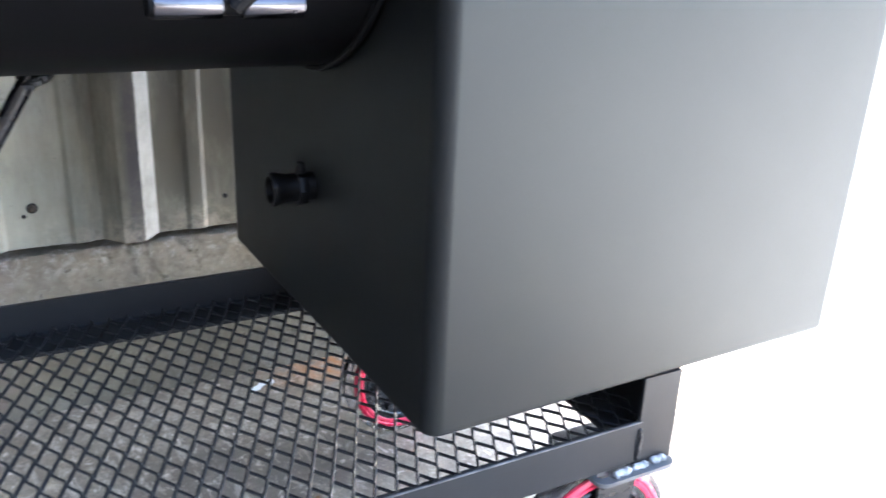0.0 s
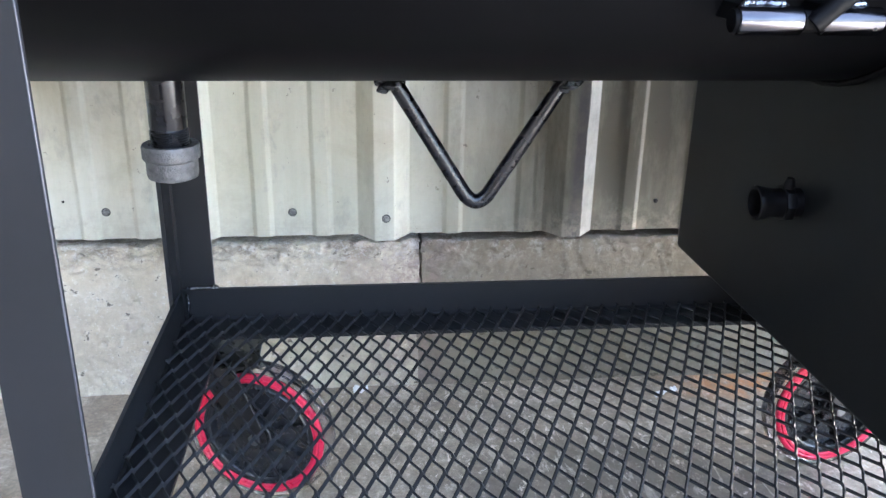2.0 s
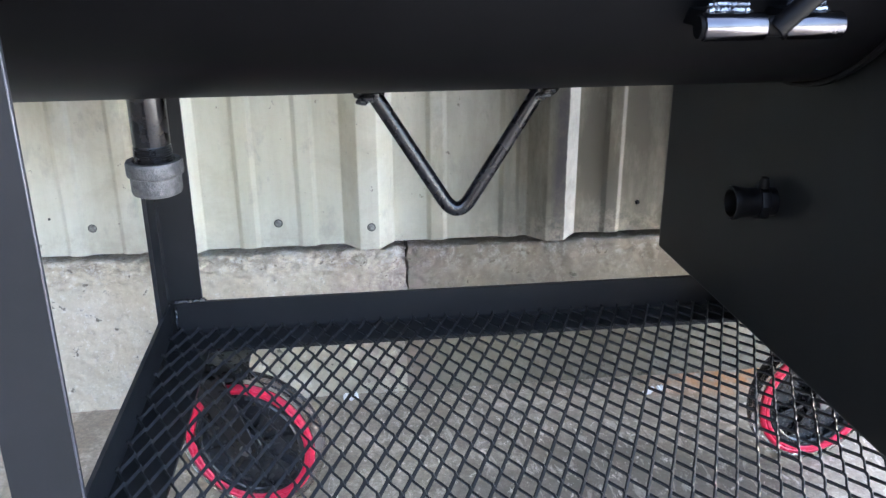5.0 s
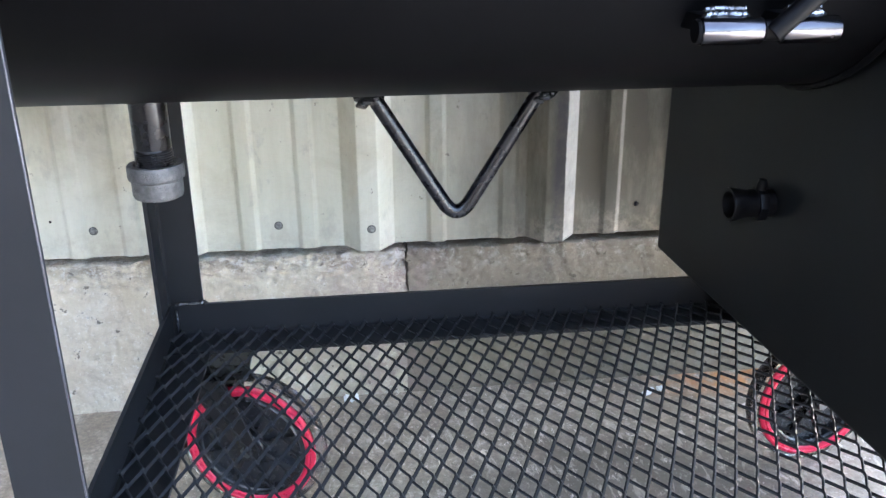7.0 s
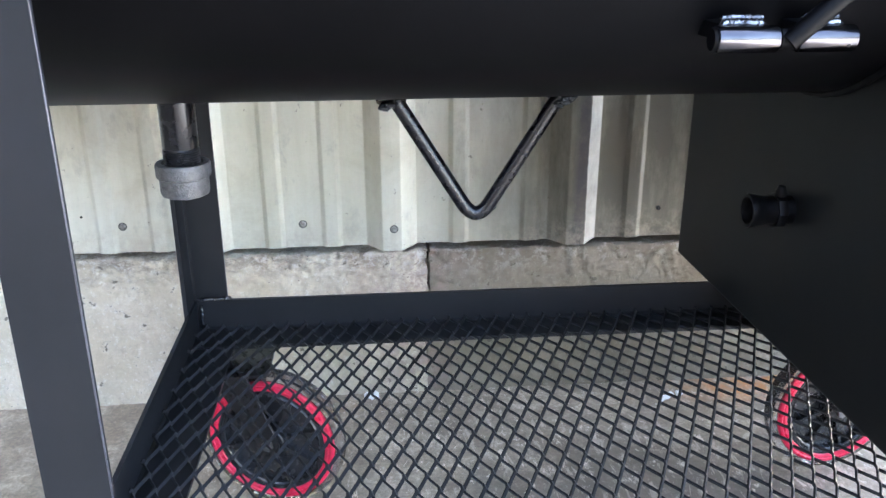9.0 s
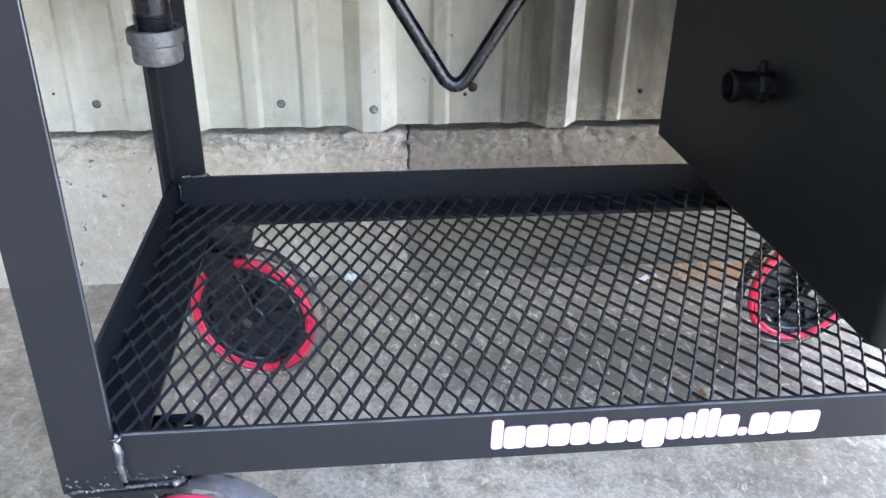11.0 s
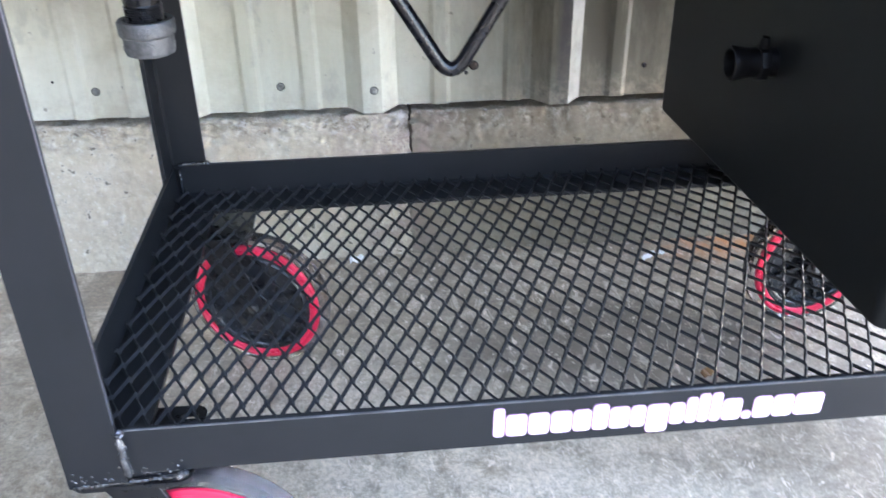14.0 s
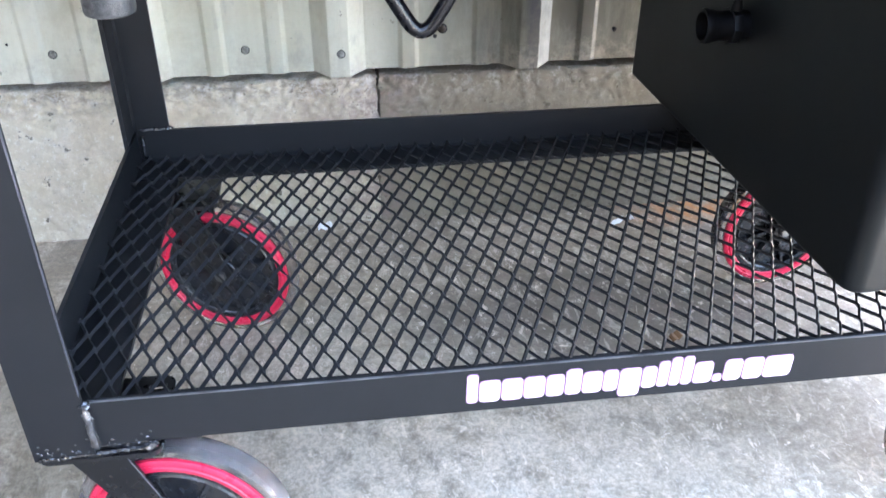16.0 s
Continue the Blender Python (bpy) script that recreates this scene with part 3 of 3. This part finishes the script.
sweep(bm, path, 0.0079, 18)
vee = part("v_bar", bm, BAR_PAINT, smoker, "bent black steel rod welded as a V")
for seed, q in ((11, A), (12, B)):
    for k in range(8):
        a = k * 0.8
        p = q + Vector((0.0085 * math.cos(a), 0.0085 * math.sin(a), -0.012 + 0.004 * math.sin(k * 2.1)))
        bm = bmesh.new()
        bead(bm, p + Vector((-0.007, 0, 0)), p + Vector((0.007, 0.002, 0.004)), 0.010, seed + k, 1)
        part("weld_blob", bm, WELD, vee, "lumpy painted weld")

# hinge with two bright barrels and a rod
HY, HZ = 0.025, 0.7280
for x0, x1 in ((0.3945, 0.4435), (0.4590, 0.5055)):
    bm = bmesh.new()
    lathe(bm, (x0, HY, HZ), (1, 0, 0), [(0.0055, 0.0005), (0.0096, 0.0), (0.0105, 0.0009), (0.0105, x1 - x0 - 0.0009), (0.0100, x1 - x0), (0.0055, x1 - x0 - 0.0005)], 32)
    barrel = part("hinge_barrel", bm, STEEL, smoker, "bright bare steel hinge barrel")
    bm = bmesh.new()
    bead(bm, (x0 + 0.004, HY + 0.004, HZ + 0.0115), (x1 - 0.010, HY + 0.004, HZ + 0.0115), 0.0060, int(x0 * 1000))
    bead(bm, (x0 + 0.007, HY + 0.009, HZ + 0.0155), (x1 - 0.008, HY + 0.009, HZ + 0.0150), 0.0050, int(x0 * 1000) + 5)
    part("weld_bead", bm, BRIGHT_WELD, barrel, "shiny weld bead")
    bm = boxed((x0 + 0.003, HY + 0.004, HZ - 0.002), (x1 - 0.006, 0.075, HZ + 0.012))
    part("hinge_leaf", bm, PAINT, barrel, bevel=0.002)
bm = bmesh.new()
lathe(bm, (0.388, HY, HZ), (1, 0, 0), [(0.0085, 0.0035), (0.0092, 0.0045), (0.0092, 0.0085), (0.0052, 0.0088), (0.0052, 0.119)], 20)
part("hinge_pin", bm, PAINT, smoker)
bm = bmesh.new()
lathe(bm, (0.4455, HY, HZ), (1, 0, 0), [(0.0055, 0.0), (0.0080, 0.0), (0.0080, 0.015), (0.0055, 0.015)], 28)
sweep(bm, [(0.4515, HY - 0.006, HZ - 0.002), (0.478, HY - 0.010, HZ + 0.024), (0.545, HY - 0.012, HZ + 0.082), (0.60, HY - 0.012, HZ + 0.13)], 0.0078, 16)
part("hinge_rod", bm, PAINT, smoker, "black steel rod on the hinge")

# legs of angle iron
W, TH = 0.053, 0.0055


def leg(x, y, sx, sy, z0, z1):
    """Angle iron with its corner outward at (x, y); sx, sy point into the cart."""
    bm = bmesh.new()
    prof = [(0, 0), (W, 0), (W, TH), (TH * 1.6, TH), (TH, TH * 1.6), (TH, W), (0, W)]
    prism(bm, prof, lambda p, q, s: (x + sx * p, y + sy * q, s), z0, z1)
    return part("leg", bm, FRAME_PAINT, smoker, bevel=0.0012, seg=2)


X0, X1, Y0, Y1 = -0.1435, 0.927, -0.0285, 0.5265
near_leg = leg(X0, Y0, 1, 1, 0.2275, 0.96)
# A thin strip painted as the highlight on the near leg's edge.
part("edge_glint", boxed((X0 + W - 0.0008, Y0 - 0.0003, 0.300), (X0 + W + 0.0003, Y0 + 0.0020, 0.955)), GLINT, near_leg, "thin pale strip painted as a highlight on the leg's edge", bevel=0.0003, seg=1)
leg(X0 + 0.003, Y1, 1, -1, 0.2275, 0.96)
leg(X1, Y0 + 0.0085, -1, 1, 0.2275, 0.3396)
leg(X1, Y1, -1, -1, 0.2275, 0.3395)

# shelf rails of angle iron, and the expanded steel on them
RW, RT = 0.051, 0.005


def rail(kind, top):
    bm = bmesh.new()
    prof = [(0, 0), (0.062, 0), (0.062, RT), (RT * 1.6, RT), (RT, RT * 1.6), (RT, RW), (0, RW)]
    b = top - RW
    if kind == "front":
        prism(bm, prof, lambda p, q, s: (s, -0.023 + p, b + q), X0 + W + 0.0005, X1 - W - 0.0005)
    elif kind == "back":
        prism(bm, prof, lambda p, q, s: (s, 0.521 - p, b + q), X0 + 0.012, X1 - W - 0.0005)
    elif kind == "left":
        prism(bm, prof, lambda p, q, s: (-0.1365 + p, s, b + q - 0.0002), Y0 + TH + 0.0005, 0.5205)
    else:
        prism(bm, prof, lambda p, q, s: (0.921 - p, s, b + q - 0.0002), Y0 + 0.0085 + TH + 0.0005, 0.5205)
    return part("shelf_rail", bm, FRAME_PAINT, smoker, bevel=0.0014)


front_rail = rail("front", 0.2875)
# A pale strip stands in for the bright reflection along the rail's top.
part("rail_glint", boxed((X0 + W + 0.001, -0.0233, 0.2868), (X1 - W - 0.001, -0.0212, 0.2879)), RAIL_GLINT, front_rail, "pale strip painted as the highlight on the rail's top edge")
rail("back", 0.3065)
rail("left", 0.3040)
rail("right", 0.3040)

SWD, HALF = 0.02344, 0.0254


def expanded_sheet():
    """Slit and stretched sheet: every strand is a zigzag along y, tilted like a louvre."""
    verts, faces = [], []
    tilt = radians(-56)
    wide, thick = 0.0036, 0.0025
    w = np.array((math.cos(tilt), 0.0, math.sin(tilt))) * wide / 2
    h = np.array((-math.sin(tilt), 0.0, math.cos(tilt))) * thick / 2
    rnd = random.Random(5)
    for i in range(-6, 40):
        for side in (0, 1):
            path = []
            for r in range(0, 22):
                inner = (r % 2 == 1)
                base = (i + 0.5) if inner else (i + side)
                gap = (1 if side else -1) * (1 if inner else -1) * wide / 2
                x, z = base * SWD + gap * math.cos(tilt), gap * math.sin(tilt)
                y = r * HALF
                path += [(x, y - 0.0030, z), (x, y + 0.0030, z)]
            path = [(x + rnd.uniform(-0.00025, 0.00025), y, z) for x, y, z in path if -0.1305 < x < 0.914 and y < 0.516]
            if len(path) < 4:
                continue
            start = len(verts)
            for x, y, z in path:
                c = np.array((x, y, MESH_Z - 0.0028 + z))
                verts += [tuple(c - w - h), tuple(c + w - h), tuple(c + w + h), tuple(c - w + h)]
            for k in range(len(path) - 1):
                if path[k + 1][1] - path[k][1] > 0.03:
                    continue
                a, b = start + 4 * k, start + 4 * k + 4
                for j in range(4):
                    faces.append((a + j, a + (j + 1) % 4, b + (j + 1) % 4, b + j))
            faces.append(tuple(range(start, start + 4)))
            faces.append(tuple(range(len(verts) - 4, len(verts))))
    me = bpy.data.meshes.new("shelf_mesh")
    me.from_pydata(verts, [], faces)
    bm = bmesh.new()
    bm.from_mesh(me)
    bpy.data.meshes.remove(me)
    return bm


part("shelf_mesh", expanded_sheet(), MESH_PAINT, smoker, "black expanded steel mesh shelf")

# welds where legs, rails and plates meet
for seed, a, b, size, m in ((21, (-0.0895, -0.0275, 0.286), (-0.0875, -0.0265, 0.234), 0.0085, BRIGHT_WELD), (22, (-0.141, -0.0285, 0.2290), (-0.040, -0.0245, 0.2310), 0.0052, WELD),
                            (23, (-0.126, 0.519, 0.3065), (-0.083, 0.519, 0.3075), 0.007, WELD), (24, (-0.124, 0.512, 0.302), (-0.124, 0.514, 0.262), 0.005, WELD),
                            (25, (0.873, -0.0235, 0.280), (0.872, -0.0235, 0.238), 0.006, FRAME_PAINT), (26, (0.838, -0.0265, 0.2300), (0.864, -0.0265, 0.2310), 0.009, PALE_WELD), (31, (0.868, -0.0240, 0.2300), (0.890, -0.0240, 0.2305), 0.008, PALE_WELD), (30, (0.894, -0.0230, 0.2300), (0.916, -0.0230, 0.2305), 0.009, PALE_WELD),
                            (27, (-0.090, -0.0270, 0.2885), (-0.087, -0.0255, 0.284), 0.009, BRIGHT_WELD), (28, (-0.046, -0.0265, 0.2325), (-0.036, -0.0255, 0.2365), 0.008, BRIGHT_WELD),
                            (29, (-0.090, 0.519, 0.3085), (-0.083, 0.519, 0.3085), 0.007, BRIGHT_WELD)):
    bm = bmesh.new()
    bead(bm, a, b, size, seed, 2 if seed == 21 else None)
    part("weld_bead", bm, m, smoker, "shiny lumpy weld bead")

# spatter round the near corner's weld
rnd = random.Random(31)
for k in range(34):
    sx, sz = rnd.uniform(-0.140, -0.040), 0.2325 + abs(rnd.gauss(0, 0.007))
    sy = -0.0285 if sx < X0 + W else -0.0230
    size = rnd.uniform(0.0006, 0.0016)
    bm = bmesh.new()
    bmesh.ops.create_icosphere(bm, subdivisions=1, radius=size, matrix=Matrix.Translation((sx, sy, sz)) @ Matrix.Diagonal((1.3, 0.6, 1.0, 1.0)))
    part("weld_spatter", bm, BRIGHT_WELD if k % 3 == 0 else WELD, near_leg if sx < X0 + W else front_rail)

part("weld_fill", boxed((X0 + W + 0.001, -0.0222, 0.2277), (-0.038, -0.006, 0.2362)), WELD, front_rail, "black lumpy weld fill", bevel=0.0025)

# vinyl lettering on the front rail, as plain slanted blocks
widths = [(0.5, 1), (1, 0), (1, 0), (1, 0), (0.85, 0), (0.75, 2), (0.95, 0), (0.7, 0), (1.05, -1), (0.7, 0), (0.5, 2), (0.5, 1), (0.5, 1), (0.95, 0), (0.42, 3), (0.9, 0), (1, 0), (1.45, 0)]
unit = 0.320 / (sum(w for w, _ in widths) + 0.13 * (len(widths) - 1))
x = 0.248
for w, style in widths:
    z0, z1 = 0.2480, 0.2725
    z1 += {1: 0.0085, 2: 0.005, 3: -0.0165}.get(style, 0.0)
    z0 -= 0.008 if style == -1 else 0.0
    for name, grow, depth, m in (("letter_outline", 0.0009, 0.0006, LILAC), ("letter_block", 0.0, 0.0011, WHITE)):
        bm = boxed((x - grow, -0.0232 - depth, z0 - grow), (x + w * unit + grow, -0.0232, z1 + grow))
        edges = [e for e in bm.edges if abs(e.verts[0].co.y - e.verts[1].co.y) > 1e-5]
        bmesh.ops.bevel(bm, geom=edges, offset=min(0.0048, w * unit * 0.40), segments=4, affect="EDGES", profile=0.5)
        for v in bm.verts:
            v.co.x += (v.co.z - 0.243) * 0.02
        part(name, bm, m, front_rail, "plain white vinyl letter block" if m is WHITE else "lilac edge of a vinyl letter")
    x += (w + 0.13) * unit


# casters
# Lightened plate material, with the sunlight on the front right caster painted in.
PLATE_LIT = simple("sunlit_plate", (0.06, 0.063, 0.07), (0.10, 0.105, 0.115), 60.0, 0.35, metal=0.3)


def caster(px, py, wx, wy, swivel, turn, plate=None):
    """Top plate centred on (px, py), wheel centred on (wx, wy), its axle turned from the y axis."""
    R = 0.108
    plate_top = 0.2275
    bm = bmesh.new()
    loops = [[(sx * 0.0425 + 0.013 * math.cos(a), sy * 0.0415 + 0.013 * math.sin(a)) for sx, sy, a0 in ((1, 1, 0), (-1, 1, 90), (-1, -1, 180), (1, -1, 270)) for a in np.radians(a0 + np.linspace(0, 90, 6))]]
    for sx in (-1, 1):
        for sy in (-1, 1):
            loops.append([(sx * 0.039 + 0.0045 * u + 0.0045 * math.cos(a), sy * 0.038 + 0.0045 * math.sin(a)) for u, a0 in ((1, -90), (-1, 90)) for a in np.radians(a0 + np.linspace(0, 180, 7))])
    rim = []
    for loop in loops:
        vs = [bm.verts.new((px + p, py + q, plate_top - 0.005)) for p, q in loop]
        rim += [bm.edges.new((vs[k], vs[(k + 1) % len(vs)])) for k in range(len(vs))]
    faces = [g for g in bmesh.ops.triangle_fill(bm, use_beauty=True, edges=rim)["geom"] if isinstance(g, bmesh.types.BMFace)]
    moved = bmesh.ops.extrude_face_region(bm, geom=faces)["geom"]
    bmesh.ops.translate(bm, vec=(0, 0, 0.005), verts=[g for g in moved if isinstance(g, bmesh.types.BMVert)])
    top = part("caster", bm, plate or DARK, smoker, "black caster with a red and clear wheel")
    axle = Matrix.Rotation(turn, 3, "Z") @ Vector((0, 1, 0))
    side = Matrix.Rotation(turn, 3, "Z") @ Vector((1, 0, 0))
    c = Vector((wx, wy, R))
    stem = Vector((px, py, 0)) + axle * (c - Vector((px, py, 0))).dot(axle)
    if swivel:
        bm = bmesh.new()
        lathe(bm, (px, py, plate_top - 0.005), (0, 0, -1), [(0.02, 0), (0.036, 0), (0.038, 0.0015), (0.036, 0.0035), (0.030, 0.0040), (0.01, 0.0040)], 36)
        part("swivel_race", bm, DARK, top)
    roof_z = plate_top - (0.0091 if swivel else 0.0051)
    for sgn in (-1, 1):
        bm = bmesh.new()
        out = axle * (0.0235 * sgn)
        tops = Vector((stem.x, stem.y, roof_z)) + out
        low = c + out
        n = 7
        front, back = [], []
        for k in range(n):
            t = k / (n - 1)
            mid = tops.lerp(low, t)
            half = 0.030 * (1 - t) + 0.017 * t
            front.append(mid - side * half)
            back.append(mid + side * half)
        arc = [low + side * (0.017 * math.cos(a)) + Vector((0, 0, 0.017 * math.sin(a))) for a in np.linspace(0, -math.pi, 9)]
        loop = front + arc[::-1][1:-1] + back[::-1]
        inn = [bm.verts.new(p - axle * 0.002) for p in loop]
        ext = [bm.verts.new(p + axle * 0.002) for p in loop]
        bm.faces.new(inn)
        bm.faces.new(ext[::-1])
        for k in range(len(loop)):
            bm.faces.new((inn[k], ext[k], ext[(k + 1) % len(loop)], inn[(k + 1) % len(loop)]))
        part("fork_arm", bm, DARK, top, bevel=0.0013)
        # A pale line stands in for the highlight on the outer arm's edge.
        if sgn < 0:
            bm = bmesh.new()
            sweep(bm, [p - axle * 0.0019 for p in back[:-1]], 0.0007, 6)
            part("edge_glint", bm, GLINT, top, "thin pale line painted as an edge highlight")
    bm = bmesh.new()
    box(bm, (-0.038, -0.0255, -0.002), (0.038, 0.0255, 0.002))
    bm.transform(Matrix.Translation((stem.x, stem.y, roof_z - 0.0021)) @ Matrix.Rotation(turn, 4, "Z"))
    part("fork_bridge", bm, DARK, top, bevel=0.001)
    # wheel: clear tread, a red band on its outer side, black core with spokes, hub
    bm = bmesh.new()
    lathe(bm, c, axle, [(0.0827, -0.0080), (0.0974, -0.0082), (0.0974, -0.0120), (0.1015, -0.0135), (0.1055, -0.0125), (R, -0.007), (R, 0.007), (0.1055, 0.0125), (0.1015, 0.0135), (0.0827, 0.0130)], 72, closed=True)
    part("tread", bm, TREAD, top, "clear smoky polyurethane tread")
    half = [(0.0825, 0.0084), (0.0830, 0.0155), (0.0842, 0.0166), (0.0880, 0.0170), (0.0892, 0.0156), (0.0904, 0.0156), (0.0917, 0.0168), (0.0952, 0.0162), (0.0966, 0.0150), (0.0970, 0.0128), (0.0970, 0.0084)]
    bm = bmesh.new()
    lathe(bm, c, axle, [(p, -q) for p, q in half], 72, closed=True)
    part("red_band", bm, RED, top, "ridged red wheel band")
    bm = bmesh.new()
    lathe(bm, c, axle, [(0.0725, -0.0130), (0.0745, -0.0146), (0.0765, -0.0130), (0.0785, -0.0130), (0.0795, -0.0148), (0.0823, -0.0146), (0.0823, 0.0146), (0.0795, 0.0148), (0.0785, 0.0130), (0.0765, 0.0130), (0.0745, 0.0146), (0.0725, 0.0130), (0.0710, 0.005), (0.0710, -0.005)], 64, closed=True)
    lathe(bm, c, axle, [(0.012, -0.0035), (0.0715, -0.0035), (0.0715, 0.0035), (0.012, 0.0035)], 64, closed=True)
    lathe(bm, c, axle, [(0.0095, -0.0195), (0.0200, -0.0195), (0.0215, -0.0180), (0.0225, -0.0035), (0.0225, 0.0035), (0.0215, 0.0180), (0.0200, 0.0195), (0.0095, 0.0195)], 40, closed=True)
    part("wheel_core", bm, HUB, top, "black ribbed wheel core")
    for k in range(8):
        a = 2 * math.pi * k / 8 + 0.3
        d = side * math.cos(a) + Vector((0, 0, math.sin(a)))
        e = axle.cross(d)
        bm = bmesh.new()
        vs = []
        for s in (-1, 1):
            for r, q in ((0.020, 0.0130), (0.072, 0.0110)):
                for u in (-1, 1):
                    vs.append(bm.verts.new(c + d * r + axle * (q * s) + e * (0.0022 * u)))
        i = [0, 1, 3, 2, 4, 5, 7, 6]
        v = [vs[j] for j in i]
        for f in ((0, 1, 2, 3), (7, 6, 5, 4), (0, 4, 5, 1), (1, 5, 6, 2), (2, 6, 7, 3), (3, 7, 4, 0)):
            bm.faces.new([v[j] for j in f])
        part("spoke", bm, HUB, top)
    bm = bmesh.new()
    lathe(bm, c, axle, [(0.004, -0.0325), (0.0078, -0.0320), (0.0088, -0.0305), (0.0088, -0.0258), (0.0050, -0.0255), (0.0050, 0.0255), (0.0088, 0.0258), (0.0088, 0.0315), (0.004, 0.032)], 6)
    part("axle_bolt", bm, ZINC, top, "zinc axle bolt")
    return top


caster(-0.0885, 0.0250, -0.0305, -0.0040, True, radians(-10))
caster(-0.0805, 0.4870, -0.0285, 0.4650, True, radians(-17))
caster(0.8715, 0.0200, 0.8560, 0.0210, True, radians(0), PLATE_LIT)
caster(0.8715, 0.4850, 0.8320, 0.4800, True, radians(6))

# ---- small litter on the slab ----
def scrap(name, x, y, turn, length, width, material, label, category, lift=0.003):
    bm = bmesh.new()
    n = 6
    rows = []
    for k in range(n + 1):
        t = k / n - 0.5
        wv = width * (1 - 1.2 * t * t) / 2
        z = 0.0012 + lift * math.sin(k * 0.9 + 0.4) ** 2
        rows.append([bm.verts.new((t * length, s * wv, z + dz)) for s, dz in ((-1, 0), (1, 0.001 + lift))] + [bm.verts.new((t * length, s * wv, z + 0.0016 + dz)) for s, dz in ((1, 0.001 + lift), (-1, 0))])
    for a, b in zip(rows, rows[1:]):
        for j in range(4):
            bm.faces.new((a[j], a[(j + 1) % 4], b[(j + 1) % 4], b[j]))
    bm.faces.new(rows[0][::-1])
    bm.faces.new(rows[-1])
    ob = part(name, bm, material)
    ob.matrix_world = pose(x, y, 0.0, 0, 0, turn)
    return tagged(ob, label, category)


scrap("paper_scrap", 0.112, 0.735, 10, 0.027, 0.010, PAPER, "small curled white paper scrap lying on the slab", "litter", 0.006)
scrap("paper_scrap", 0.650, 0.690, 35, 0.036, 0.008, PAPER, "thin white paper strip lying on the slab", "litter")
scrap("paper_scrap", 0.676, 0.700, 10, 0.013, 0.009, PAPER, "tiny white paper crumb lying on the slab", "litter")
scrap("dry_leaf", 0.631, 0.344, 30, 0.022, 0.013, LEAF, "curled brown dry leaf on the slab", "leaf")


# ---- out in the yard ----
bm = bmesh.new()
bx, by = 2.13, 0.60
sweep(bm, [(3.9, by + 1.0, 0.53), (bx + 0.06, by + 0.02, 0.53), (bx + 0.012, by, 0.524), (bx, by, 0.508), (bx + 0.012, by, 0.492), (bx + 0.06, by + 0.02, 0.486), (3.9, by + 1.0, 0.486)], 0.012, 10)
rack = part("yard_barrier", bm, PALE_BLUE)
tagged(rack, "dark blue bent tube barrier standing in the yard", "barrier")
for px, py in ((3.8, by + 0.945), (3.3, by + 0.667)):
    bm = bmesh.new()
    sweep(bm, [(px, py, -0.02), (px, py, 0.48)], 0.012, 10)
    part("post", bm, PALE_BLUE, rack)
